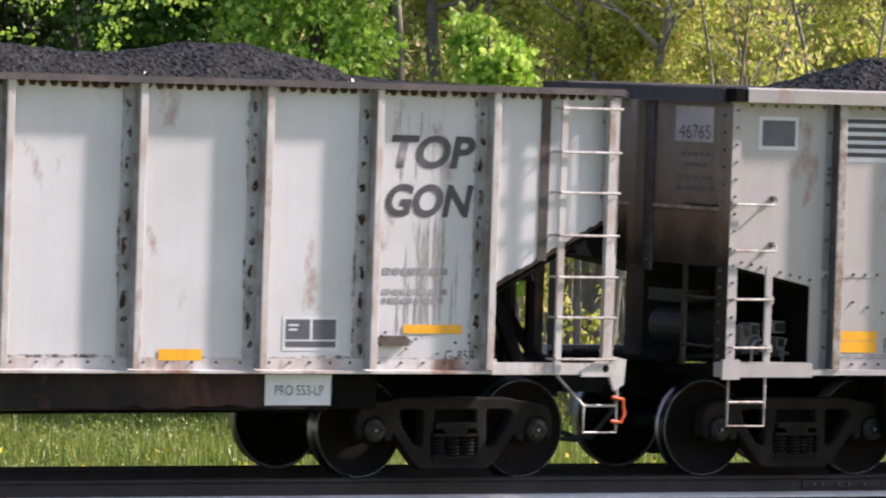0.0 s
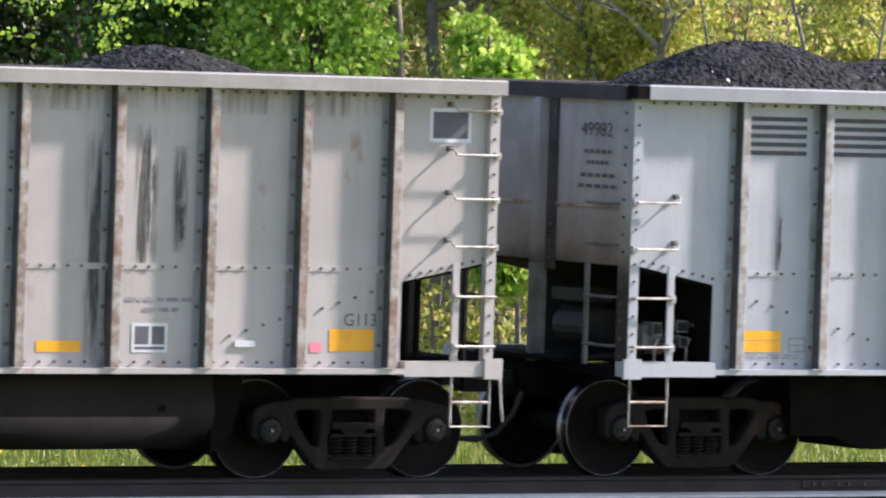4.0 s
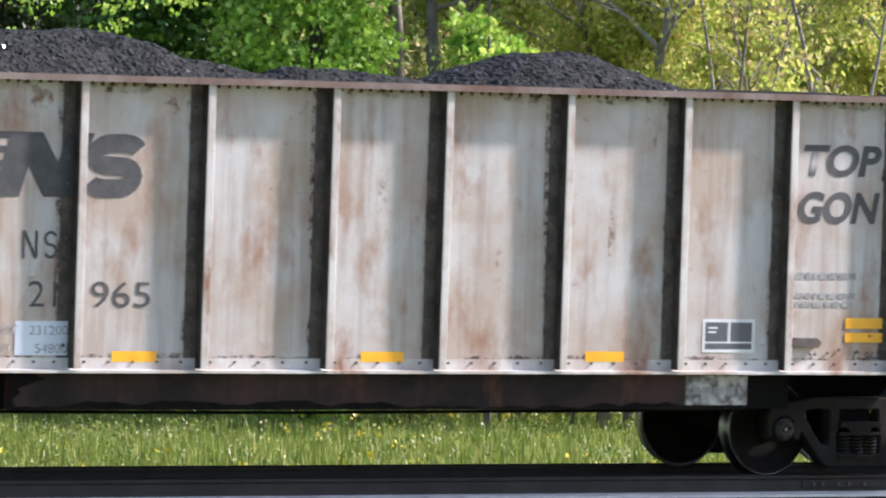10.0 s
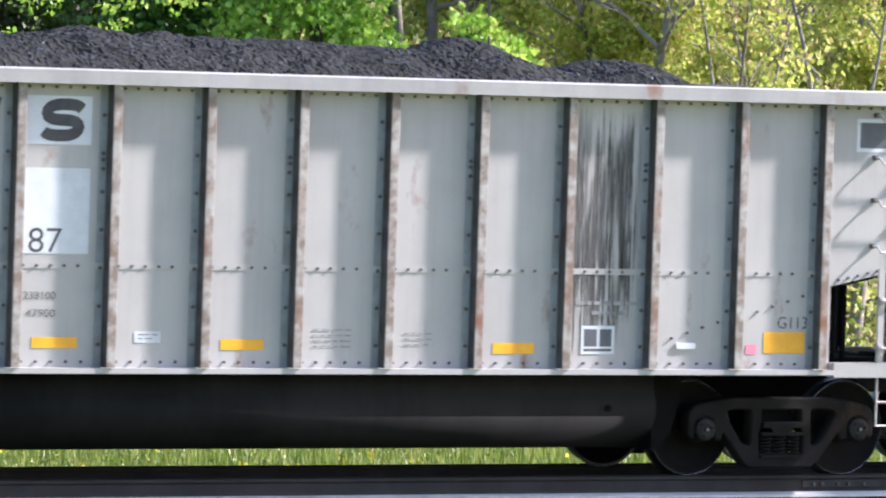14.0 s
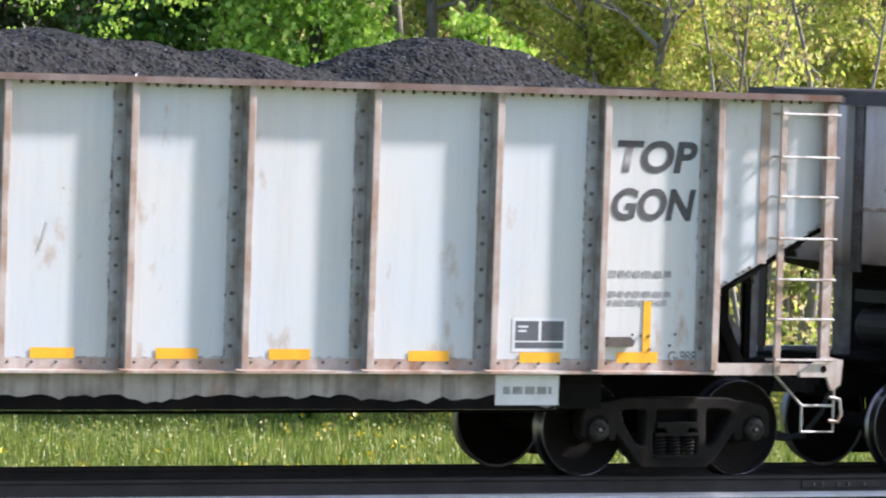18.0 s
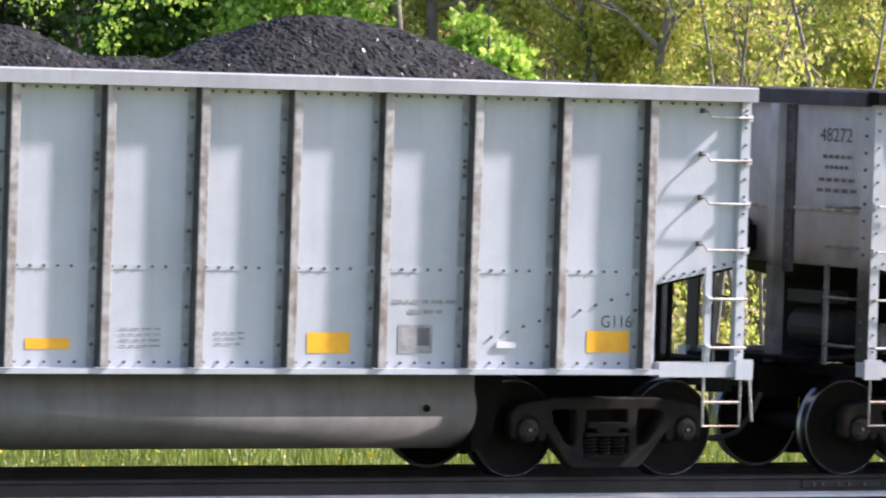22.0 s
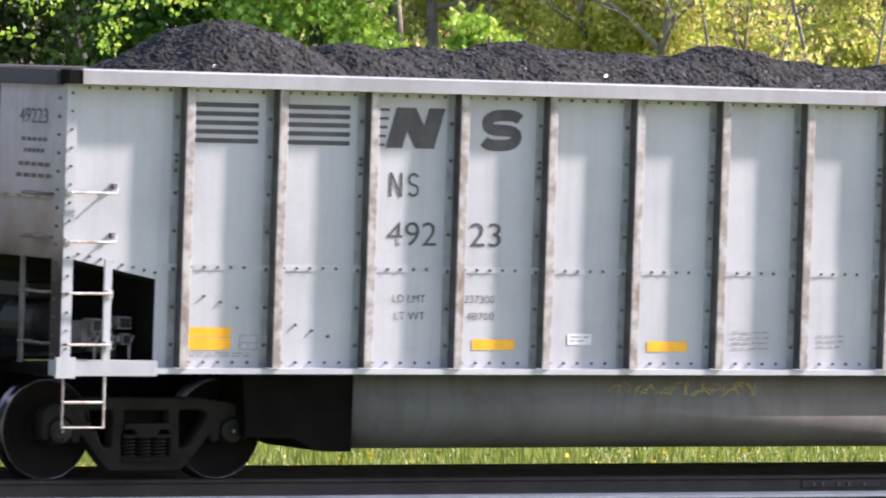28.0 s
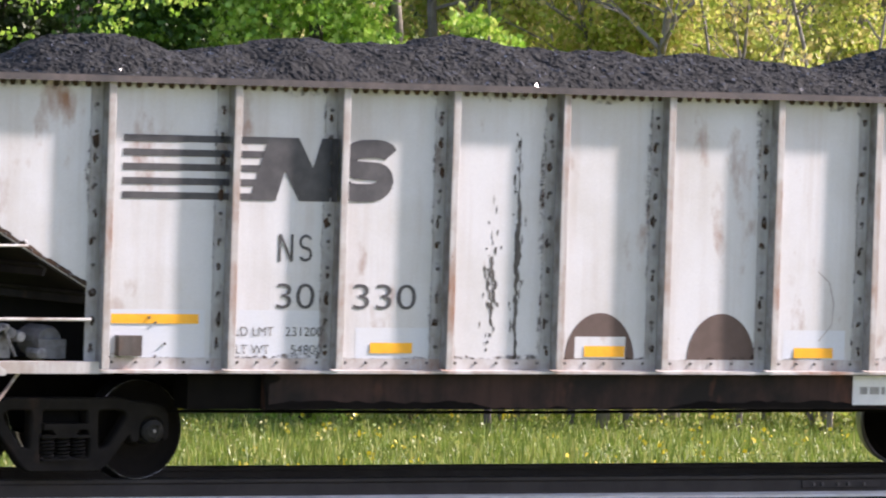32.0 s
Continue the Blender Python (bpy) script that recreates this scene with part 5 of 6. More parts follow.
    for x in (12.75, 13.0, 13.35):
        part("hopper_post", Geo().box(x, x + 0.07, -0.9 + 0.4 * (x - 12.75), -0.84 + 0.4 * (x - 12.75), 1.05, 1.75 + 0.5 * (x - 12.5)), GRIME, car)
    part("hopper_post", Geo().prism([(12.55, 1.75), (12.68, 1.75), (13.0, 1.08), (12.87, 1.08)], -1.2, -1.12), GRIME, car)
    part("brake_cylinder", Geo().lathe([(0.0, -1.25), (0.12, -1.25), (0.14, -1.2), (0.14, -0.9), (0.0, -0.9)], 0.98, 1.25, 16), VALVE, car, "grey brake cylinder")
    valve = part("brake_valve", Geo().box(0.85, 1.12, -1.3, -1.1, 1.1, 1.27), VALVE, car)
    part("valve_body", Geo().box(0.5, 0.62, -1.2, -1.0, 1.1, 1.3), CASTING, valve)
    rv = random.Random(seed + 3)
    for k in range(8):
        a, b, r = rv.uniform(0.25, 0.95), rv.uniform(1.13, 1.42), rv.uniform(0.03, 0.065)
        part("valve_fitting", Geo().lathe([(0.0, -1.32), (r * 0.8, -1.31), (r, -1.27), (r, -1.1), (0.0, -1.1)], a, b, 10), CASTING if k % 2 else VALVE, valve)
    part("brake_pipe", Geo().rod([(0.2, -1.3, 1.1), (0.24, -1.3, 1.3), (0.5, -1.32, 1.36), (0.62, -1.3, 1.12)], 0.014, 6), CASTING, valve)
    part("bracket_box", Geo().box(1.5, 1.73, -1.58, SHEET, 1.14, 1.32), RIB_SIDE, car, "small rusty bracket box")
    part("lever_slot", Geo().prism([(11.25, 1.24), (11.52, 1.24), (11.55, 1.29), (11.5, 1.33), (11.27, 1.33), (11.22, 1.29)], SHEET - 0.06, SHEET), RIB_SIDE, car)
    # emblem: long stripes running into slanted strokes, carried across the stiffeners
    y = PROUD
    for k in range(5):
        z = 2.525 + k * 0.126
        part("painted_stripe", plate(1.525, 2.50, z, z + 0.062, y), BLACK, car)
        part("painted_stripe", plate(2.50, 2.98 + 0.035 * k, z, z + 0.062, y), BLACK, car)
        part("painted_stripe", Geo().add([(2.543, SHEET, z), (2.543, RIB + 0.012, z), (2.543, RIB + 0.012, z + 0.062), (2.543, SHEET, z + 0.062)], [(0, 1, 2, 3)]), BLACK, car)
    part("painted_emblem", zigzag(2.81, 3.63, 2.525, 3.09, 0.27, y - 0.001, 0.18), BLACK, car, "slanted black emblem stroke")
    part("painted_emblem", curl(3.65, 4.25, 2.525, 3.09, 0.165, y - 0.002, 0.13, 0.6), BLACK, car, "slanted black emblem curl")
    part("painted_emblem", Geo().add([(3.653, SHEET, 2.525), (3.653, RIB + 0.012, 2.525), (3.653, RIB + 0.012, 3.09), (3.653, SHEET, 3.09)], [(0, 1, 2, 3)]), BLACK, car)
    mark(car, 3.125, 1.985, 0.245)
    letters(car, digits[:2], 3.205 if digits[1] == "1" else 3.12, 3.475 if digits[1] == "1" else 3.51, 1.565, 1.79)
    letters(car, digits[2:], *{"rusty": (3.82, 4.41), "chalk": (3.915, 4.57)}.get(paint, (3.87, 4.52)), 1.565, 1.79)
    limit_paint = DIM if paint == "chalk" else FAINT
    if extra != "blue":
        if paint != "chalk":
            part("marking_field", plate(3.08, 3.60, 1.14, 1.44, y), PATCH, car, "pale blue repainted field")
        letters(car, "231200", 3.22, 3.60, 1.32, 1.40, limit_paint, y - 0.001)
        letters(car, "54800", 3.28, 3.60, 1.16, 1.24, limit_paint, y - 0.001)
        letters(car, "LD LMT", 2.70, 3.10, 1.32, 1.40, limit_paint, y - 0.002)
        letters(car, "LT WT", 2.72, 3.06, 1.16, 1.24, limit_paint, y - 0.002)
    else:
        bars(car, 2.85, 3.58, (1.33, 1.18), HAZE, 0.06, y)
    for x, w, z0, z1 in (*first_yellow, *yellow):
        part("reflector", plate(x, x + w, z0, z1, SHEET - 0.009), YELLOW, car, "yellow reflective strip")
    if slogan:
        letters(car, "TOP", 11.27, 12.22, 2.84, 3.14, y=y, slant=0.06, bold=0.034)
        letters(car, "GON", 11.25, 12.20, 2.40, 2.70, y=y, slant=0.06, bold=0.034)
        bars(car, 11.27, 11.95, (1.88,), FAINT, 0.06, y)
        bars(car, 11.27, 11.95, (1.70, 1.62), FAINT, 0.05, y)
    if code:
        letters(car, code, 11.95, 12.27, 1.10 if len(code) < 6 else 1.18, 1.20 if len(code) < 6 else 1.28, y=y)
    if stencil:
        sx = 10.25
        part("inspection_stencil", plate(sx, sx + 0.58, 1.19, 1.50, y), WHITE, car, "white-framed stencil box")
        for q in ((0.03, 0.28, 0.10, 0.28), (0.31, 0.55, 0.10, 0.28), (0.03, 0.55, 0.03, 0.085)):
            part("stencil_field", plate(sx + q[0], sx + q[1], 1.19 + q[2], 1.19 + q[3], y - 0.001), SLATE, car)
        bars(car, sx + 0.06, sx + 0.2, (1.41, 1.37), WHITE, 0.018, y - 0.002)
    text_edge = {"rusty": (-1.25, -0.45), "chalk": (-1.28, -0.46)}.get(paint, (-1.45, -0.52))
    end_writing(car, digits, 0.022, *text_edge, 3.05, 3.22)
    for shape in (zigzag(0.0, 0.12, 3.28, 3.45, 0.026, 0), curl(0.19, 0.31, 3.28, 3.45, 0.026, 0)):
        g = part("end_mark", shape, BLACK, car)
        g.matrix_local = Matrix.Translation((0.022, text_edge[1] - 0.01, 0)) @ Matrix.Rotation(-math.pi / 2, 4, "Z")
    for z in (2.95, 2.85, 2.76):
        g = Geo()
        for k in range(4):
            g.add([(0.022, -1.1 + 0.14 * k, z), (0.022, -1.0 + 0.14 * k, z), (0.022, -1.0 + 0.14 * k, z + 0.04), (0.022, -1.1 + 0.14 * k, z + 0.04)], [(0, 1, 2, 3)])
        part("end_marking", g, FAINT, car)
    load(car, x0, L, crown, seed, base)
    return car


def blot(car, x, z, w, h, mat, seed, n=22, depth=SHEET - 0.0025, ragged=0.35, name="stain"):
    """A ragged stain on the side sheet."""
    rng = random.Random(seed)
    pts = []
    for k in range(n):
        a = 2 * math.pi * k / n
        r = 1 + rng.uniform(-ragged, ragged)
        pts.append((x + w * r * math.cos(a), depth, z + h * r * math.sin(a)))
    part(name, Geo().add(pts, [tuple(range(n))]), mat, car)


T_FLANGE = {p: material("flange_" + p, c, 0.65, second=d, scale=sc, mix=mx, streak=0.3, dark=(0.03, 0.022, 0.018), rust=(0.10, 0.045, 0.025), rust_amount=ra)
            for p, c, d, sc, mx, ra in (("bluish", (0.40, 0.40, 0.405), (0.27, 0.24, 0.22), 5.0, 0.4, 0.2), ("white", (0.46, 0.455, 0.45), (0.32, 0.29, 0.27), 3.5, 0.6, 0.12), ("chalk", (0.45, 0.45, 0.455), (0.33, 0.31, 0.30), 3.5, 0.6, 0.1), ("rusty", (0.12, 0.092, 0.076), (0.04, 0.03, 0.025), 5.0, 0.7, 0.3))}
# web liners: paint tones with the unlit side put into them
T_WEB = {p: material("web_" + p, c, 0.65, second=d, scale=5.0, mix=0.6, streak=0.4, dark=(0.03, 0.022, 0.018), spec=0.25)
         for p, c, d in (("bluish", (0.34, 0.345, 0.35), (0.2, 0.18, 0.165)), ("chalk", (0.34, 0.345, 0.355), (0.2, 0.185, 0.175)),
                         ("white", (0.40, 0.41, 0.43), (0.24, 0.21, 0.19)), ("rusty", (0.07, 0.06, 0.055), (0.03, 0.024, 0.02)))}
SCALLOP = material("scalloped_rust_line", (0.035, 0.025, 0.02), 0.8, second=(0.08, 0.045, 0.03), scale=9.0, spec=0.2)


def ragged_strip(a0, a1, width, rng, n, upright=True, fixed=0.0, sign=1, d=SHEET - 0.0034):
    """A strip with one straight and one torn edge, along the height or the length."""
    g = Geo()
    w = width * 0.5
    one, two = [], []
    for i in range(n + 1):
        a = a0 + (a1 - a0) * i / n
        w = min(max(0.15 * width, w + rng.uniform(-0.5, 0.5) * width), width * 1.8)
        one.append((fixed, d, a) if upright else (a, d, fixed))
        two.append((fixed + sign * w, d, a) if upright else (a, d, fixed + sign * w))
    return g.add(one + two, [(i, i + 1, n + 2 + i, n + 1 + i) for i in range(n)])


def edge_stains(car, L, ribs, seed, much, rusty, blooms):
    """Rust and soot that creeps from the stiffeners, the sill and the chord over each panel."""
    rng = random.Random(seed * 7)
    xs = [0.08, *ribs, L - 0.08]
    for k, (a, b) in enumerate(zip(xs[:-1], xs[1:])):
        z0 = 1.13 if 0 < k < len(xs) - 2 else 2.4
        mat = EDGE_RUST if rusty or k % 3 else EDGE_SOOT
        part("edge_rust", ragged_strip(z0, 3.54, 0.022 * much, rng, 40, True, a + 0.008, 1), mat, car)
        part("edge_rust", ragged_strip(z0, 3.54, 0.030 * much, rng, 40, True, b - (0.13 if k < len(xs) - 2 else 0.03), -1), EDGE_SOOT if k % 2 else EDGE_RUST, car)
        part("edge_rust", ragged_strip(a + 0.02, b - 0.14, 0.05 * much, rng, 26, False, 3.54, -1), EDGE_SOOT, car)
        if z0 < 2:
            part("edge_rust", ragged_strip(a + 0.02, b - 0.14, 0.025 * much, rng, 26, False, 1.12, 1), mat, car)
        # a bloom in a top corner
        if blooms and rng.random() < 0.6 * much:
            blot(car, b - rng.uniform(0.2, 0.4), rng.uniform(3.2, 3.4), 0.10, 0.16, THIN_RUST, seed + k, 18, SHEET - 0.003, 0.4, "rust_bloom")
        if blooms and rng.random() < 0.7 * much:
            blot(car, rng.uniform(a + 0.2, b - 0.3), rng.uniform(1.8, 3.0), 0.05, 0.25, THIN_RUST, seed + 50 + k, 18, SHEET - 0.0028, 0.4, "rust_bloom")


T_END = {p: end_sheet_material("end_" + p, c, (0.16, 0.09, 0.055), (0.03, 0.024, 0.02), 2.78, 2.3)
         for p, c in (("bluish", (0.60, 0.65, 0.70)), ("chalk", (0.44, 0.45, 0.46)), ("rusty", (0.30, 0.27, 0.245)), ("white", (0.2, 0.18, 0.17)))}
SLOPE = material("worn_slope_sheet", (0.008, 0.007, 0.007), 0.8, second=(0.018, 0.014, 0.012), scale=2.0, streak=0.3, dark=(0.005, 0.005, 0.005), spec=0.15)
WORNTAG = material("flaking_white_tag", (0.42, 0.41, 0.4), 0.7, second=(0.08, 0.07, 0.07), scale=9.0, mix=0.7)
BEAMS = {"bluish": material("pale_worn_beam", (0.33, 0.30, 0.28), 0.65, second=(0.14, 0.12, 0.11), scale=1.5, streak=0.5, dark=SOOT, rust=RUST, rust_amount=0.3)}


# ---- trees, undergrowth and grass ----
BLADE = [(-0.5, 0.0, 0.0), (-0.05, 0.42, 0.14), (0.5, 0.0, 0.0), (-0.05, -0.42, 0.14)]
LOBED = [(-0.45, 0.0, 0.0), (-0.28, 0.42, 0.10), (-0.02, 0.22, 0.03), (0.18, 0.50, 0.12), (0.20, 0.17, 0.0), (0.58, 0.0, -0.06),
         (0.20, -0.17, 0.0), (0.18, -0.50, 0.12), (-0.02, -0.22, 0.03), (-0.28, -0.42, 0.10)]


def leaf_cloud(centres, per, spread, size, seed, flat=0.7, shape=BLADE, droop=0.5):
    """Many small folded leaves scattered round clump centres."""
    rng = np.random.RandomState(seed)
    c = np.repeat(np.array(centres, float), per, 0)
    n, k = len(c), len(shape)
    c = c + rng.normal(0, 1, (n, 3)) * np.array([spread, spread, spread * flat])
    a = rng.normal(0, 1, (n, 3))
    a[:, 2] -= droop
    a /= np.linalg.norm(a, axis=1, keepdims=True)
    b = np.cross(a, rng.normal(0, 1, (n, 3)))
    b /= np.linalg.norm(b, axis=1, keepdims=True)
    up = np.cross(a, b)
    s = (size * rng.uniform(0.6, 1.35, n))[:, None]
    v = np.stack([c + s * (p[0] * a + p[1] * b + p[2] * up) for p in shape], 1).reshape(-1, 3)
    i = np.arange(n)[:, None] * k
    if k == 4:
        f = np.concatenate([np.hstack([i, i + 1, i + 2]), np.hstack([i, i + 2, i + 3])])
    else:
        tri = [(0, 1, 2), (0, 2, 4), (2, 3, 4), (4, 5, 6), (0, 4, 6), (0, 6, 8), (6, 7, 8), (0, 8, 9)]
        f = np.concatenate([i + np.array(t) for t in tri])
    me = bpy.data.meshes.new("crown")
    me.from_pydata(v.tolist(), [], f.tolist())
    return me


def limb(g, start, way, length, r, rng, depth=0, tips=None, droop=0.0, bends=5):
    """One limb that wanders and forks; tips gather where leaves grow."""
    pts, d, p = [Vector(start)], Vector(way).normalized(), Vector(start)
    for k in range(bends):
        d = (d + Vector((rng.uniform(-1, 1), rng.uniform(-1, 1), rng.uniform(-0.7, 0.9) - droop)) * 0.22).normalized()
        p = p + d * (length / bends)
        pts.append(p)
        if tips is not None and (depth > 0 or k > bends - 3):
            tips.append(tuple(p))
    g.rod(pts, r, 7 if depth == 0 else 5, r * 0.45)
    if depth < 2:
        for k in range(4 if depth == 0 else 3):
            q = pts[rng.randrange(2, len(pts))]
            dd = (d + Vector((rng.uniform(-1, 1), rng.uniform(-1, 1), rng.uniform(-0.3, 0.8))) * 0.9).normalized()
            limb(g, q, dd, length * rng.uniform(0.4, 0.65), r * 0.45, rng, depth + 1, tips, droop, 4)


def tree(name, at, trunk_h, trunk_r, lean, crown_r, crown_z, clumps, per, spread, size, leaf, bark, label, seed, limbs=7, shape=BLADE, shell=0.62, keep=0.75):
    """A tapered trunk with forking limbs and a ragged crown of many leaves."""
    rng = random.Random(seed)
    root = new(name)
    root.location = at
    tagged(root, label, "tree", "trees behind the line")
    tips = []
    g = Geo()
    pts = [Vector((0, 0, -0.2))]
    d = Vector((lean[0], lean[1], 1.0)).normalized()
    for k in range(9):
        d = (d + Vector((rng.uniform(-1, 1), rng.uniform(-1, 1), 0.4)) * 0.10).normalized()
        pts.append(pts[-1] + d * trunk_h / 9)
    g.rod(pts, trunk_r, 10, trunk_r * 0.35)
    part("trunk", g, bark, root, smooth=True)
    for k in range(limbs):
        j = rng.randrange(3, 9)
        q = pts[j].lerp(pts[j + 1], rng.random())
        a = rng.uniform(0, 2 * math.pi)
        gl = Geo()
        limb(gl, q, (math.cos(a), math.sin(a), rng.uniform(0.1, 0.8) + 2.5 * max(0.0, 0.06 - trunk_r) * 10), crown_r * rng.uniform(0.6, 0.95), trunk_r * 0.42, rng, 0, tips)
        part("limb", gl, bark, root, smooth=True)
    centres = [t for t in tips if rng.random() < keep]
    top = pts[-1]
    while len(centres) < clumps:
        v = Vector((rng.gauss(0, 1), rng.gauss(0, 1), rng.gauss(0, 1))).normalized()
        r = rng.uniform(shell, 1.0) ** 0.7 * (1 + 0.22 * noise.noise(v * 2.2 + Vector((seed, 0, 0))))
        c = Vector((v.x * crown_r * r + lean[0] * crown_z[0], v.y * crown_r * r, (crown_z[0] + crown_z[1]) / 2 + v.z * (crown_z[1] - crown_z[0]) / 2 * r))
        if noise.noise(c * 0.9) > -0.33:
            centres.append(tuple(c))
    me = leaf_cloud(centres, per, spread, size, seed, shape=shape)
    ob = part("crown", me, leaf, root)
    return root


def build_woods():
    # broad maple with full fresh leaves, its crown down to the grass
    tree("maple_tree", site(-1.72, 84.2, -0.4), 9.0, 0.14, (0.0, 0.0), 1.05, (-0.6, 9.6), 1150, 32, 0.16, 0.10, LEAF_FRESH, DARKBARK,
         "leafy maple with dense fresh green foliage", 11, 9, LOBED, 0.35)
    # the maple's shaded left side, painted as a darker second tree
    tree("maple_tree", site(-3.55, 85.6, -0.4), 9.0, 0.15, (0.0, 0.0), 1.35, (-0.6, 10.0), 1250, 32, 0.17, 0.10, LEAF_MAPLE, DARKBARK,
         "broad leafy maple, shade put into its deep green foliage", 14, 9, LOBED, 0.35)
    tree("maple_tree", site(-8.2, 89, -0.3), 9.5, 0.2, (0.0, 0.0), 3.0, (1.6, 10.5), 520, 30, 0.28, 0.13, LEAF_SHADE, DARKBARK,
         "tall maple behind its neighbours, shade put into its leaf colour", 12, 7, LOBED, 0.7)
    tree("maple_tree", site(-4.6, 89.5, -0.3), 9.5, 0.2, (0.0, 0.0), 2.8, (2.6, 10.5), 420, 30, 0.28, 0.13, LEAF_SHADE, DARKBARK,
         "tall maple behind its neighbours, shade put into its leaf colour", 16, 7, LOBED, 0.7)
    tree("young_maple_tree", site(0.6, 82.3, -0.4), 5.0, 0.05, (0.03, 0.0), 0.62, (0.8, 5.2), 210, 28, 0.16, 0.105, LEAF_YOUNG, DARKBARK,
         "young maple with bright yellow-green leaves", 13, 5, LOBED, 0.6)
    # bare-limbed tree that forks between the crowns
    tree("forked_tree", site(-0.30, 87.0, -0.3), 9.0, 0.11, (0.0, 0.0), 1.5, (2.0, 9.5), 110, 14, 0.3, 0.07, LEAF_YOUNG, BARK_MID,
         "grey forked tree with crooked limbs and few leaves", 21, 9)
    # trees just coming into leaf
    for k in range(9):
        a = 0.75 + 0.68 * k
        d, lean, sd = 94.6 - 0.95 * 0.68 * k, (0.06, -0.03, 0.03, -0.05)[k % 4], 31 + k
        tree("spring_tree", site(a, d, -0.3), 9.0, 0.085 + 0.02 * (k % 3), (lean, 0.0), 1.15, (1.2, 9.5), 230, 44, 0.16, 0.075, LEAF_SPRING, BARK,
             "slender grey tree with sparse yellow-green spring leaves", sd, 9, keep=0.38)
    for a, d, h, sd in ((1.15, 86.6, 5.8, 61), (2.0, 85.5, 6.5, 62), (2.4, 84.95, 6.3, 60), (2.75, 84.5, 6.2, 63), (3.7, 83.4, 6.4, 64), (4.75, 82.4, 6.0, 65)):
        tree("spring_tree", site(a, d, -0.3), h, 0.04, (0.02, 0.0), 0.8, (0.7, h + 0.4), 230 if sd < 64 else 120, 36, 0.17, 0.07, LEAF_SPRING, BARK,
             "slim grey tree with bright yellow-green spring leaves", sd, 8, keep=0.45)
    # thin bare trunks that stand clear of the leaves
    for a, d, r, lean, sd in ((1.63, 87.2, 0.05, 0.10, 41), (2.03, 87.0, 0.085, 0.012, 42), (2.36, 87.3, 0.055, 0.05, 43), (3.4, 87.4, 0.035, 0.03, 44), (4.8, 87.2, 0.045, 0.05, 45), (4.1, 87.8, 0.03, -0.05, 47), (2.9, 87.6, 0.03, 0.12, 48), (0.98, 87.6, 0.04, -0.10, 46)):
        tree("bare_tree", site(a, d - 2.6, -0.3), 7.5, r, (lean, 0.0), 1.1, (1.5, 7.5), 40, 14, 0.22, 0.09, LEAF_SPRING, BARK,
             "thin pale-barked tree with bare twigs and few leaves", sd, 10, keep=0.07)
    # undergrowth along the wood's edge
    rng = random.Random(8)
    for k in range(17):
        a = -2.6 + k * 0.9 + rng.uniform(-0.3, 0.3)
        h = rng.uniform(0.9, 2.0)
        c = [(rng.gauss(0, 0.55), rng.gauss(0, 0.5), abs(rng.gauss(0.5, 0.35)) * h) for _ in range(26)]
        g = Geo()
        for q in c[:7]:
            g.rod([(0, 0, -0.1), (q[0] * 0.4, q[1] * 0.4, q[2] * 0.6), q], 0.018, 5, 0.006)
        ob = part("shrub", g, BARK)
        part("shrub_leaves", leaf_cloud(c, 44, 0.19, 0.09, 100 + k), LEAF_SPRING if k % 3 else LEAF_WOOD, ob)
        ob.location = site(a, 86 + rng.uniform(-1.2, 2.2), -0.35)
        tagged(ob, "low shrub with yellow-green leaves at the wood's edge", "shrub", "shrubs along the wood")
    # the wood behind
    r2 = np.random.RandomState(3)
    n = 2600
    c = np.stack([r2.uniform(-3.2, 9, n), r2.uniform(0, 2.6, n), r2.uniform(-0.3, 11, n)], 1)
    c[:, 1] += 99.5 - 0.75 * c[:, 0]
    pts = [tuple(site(p[0], p[1], p[2])) for p in c]
    ob = part("wood_foliage", leaf_cloud(pts, 10, 0.4, 0.17, 5), LEAF_WOOD)
    tagged(ob, "dense yellow-green foliage of the wood behind", "foliage", kind="stuff")
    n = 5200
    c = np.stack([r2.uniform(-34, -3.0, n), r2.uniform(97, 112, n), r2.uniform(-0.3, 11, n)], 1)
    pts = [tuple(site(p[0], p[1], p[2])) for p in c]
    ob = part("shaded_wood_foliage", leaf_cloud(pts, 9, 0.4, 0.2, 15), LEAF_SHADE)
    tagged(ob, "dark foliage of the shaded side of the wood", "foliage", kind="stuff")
    # added tufts and twig in front stand for sunlit leaves behind the gaps
    sprigs = [(rng.gauss(a, w), rng.uniform(81.6, 82.2), rng.gauss(z, h)) for a, z, w, h, n in ((-5.15, 4.75, 0.22, 0.10, 16), (-4.1, 4.5, 0.10, 0.28, 14), (-3.2, 4.75, 0.10, 0.10, 8), (-5.3, 4.2, 0.2, 0.1, 5)) for _ in range(n)]
    ob = part("overhanging_branch", leaf_cloud([tuple(site(*p)) for p in sprigs], 10, 0.08, 0.075, 44), LEAF_YOUNG)
    part("twig", Geo().rod([site(-7.2, 82.0, 5.6), site(-5.6, 81.9, 4.95), site(-3.0, 81.9, 4.75)], 0.03, 6, 0.008), DARKBARK, ob)
    tagged(ob, "added yellow-green leaf tufts that stand for sunlit foliage seen through gaps", "branch", kind="stuff")
    c = np.stack([r2.uniform(-45, 22, 5200), r2.uniform(114, 124, 5200), r2.uniform(-0.5, 14, 5200)], 1)
    pts = [tuple(site(p[0], p[1], p[2])) for p in c]
    ob = part("far_wood_foliage", leaf_cloud(pts, 8, 0.6, 0.5, 6), LEAF_WOOD)
    tagged(ob, "darker foliage of the far wood", "foliage", kind="stuff")
    bank = Geo()
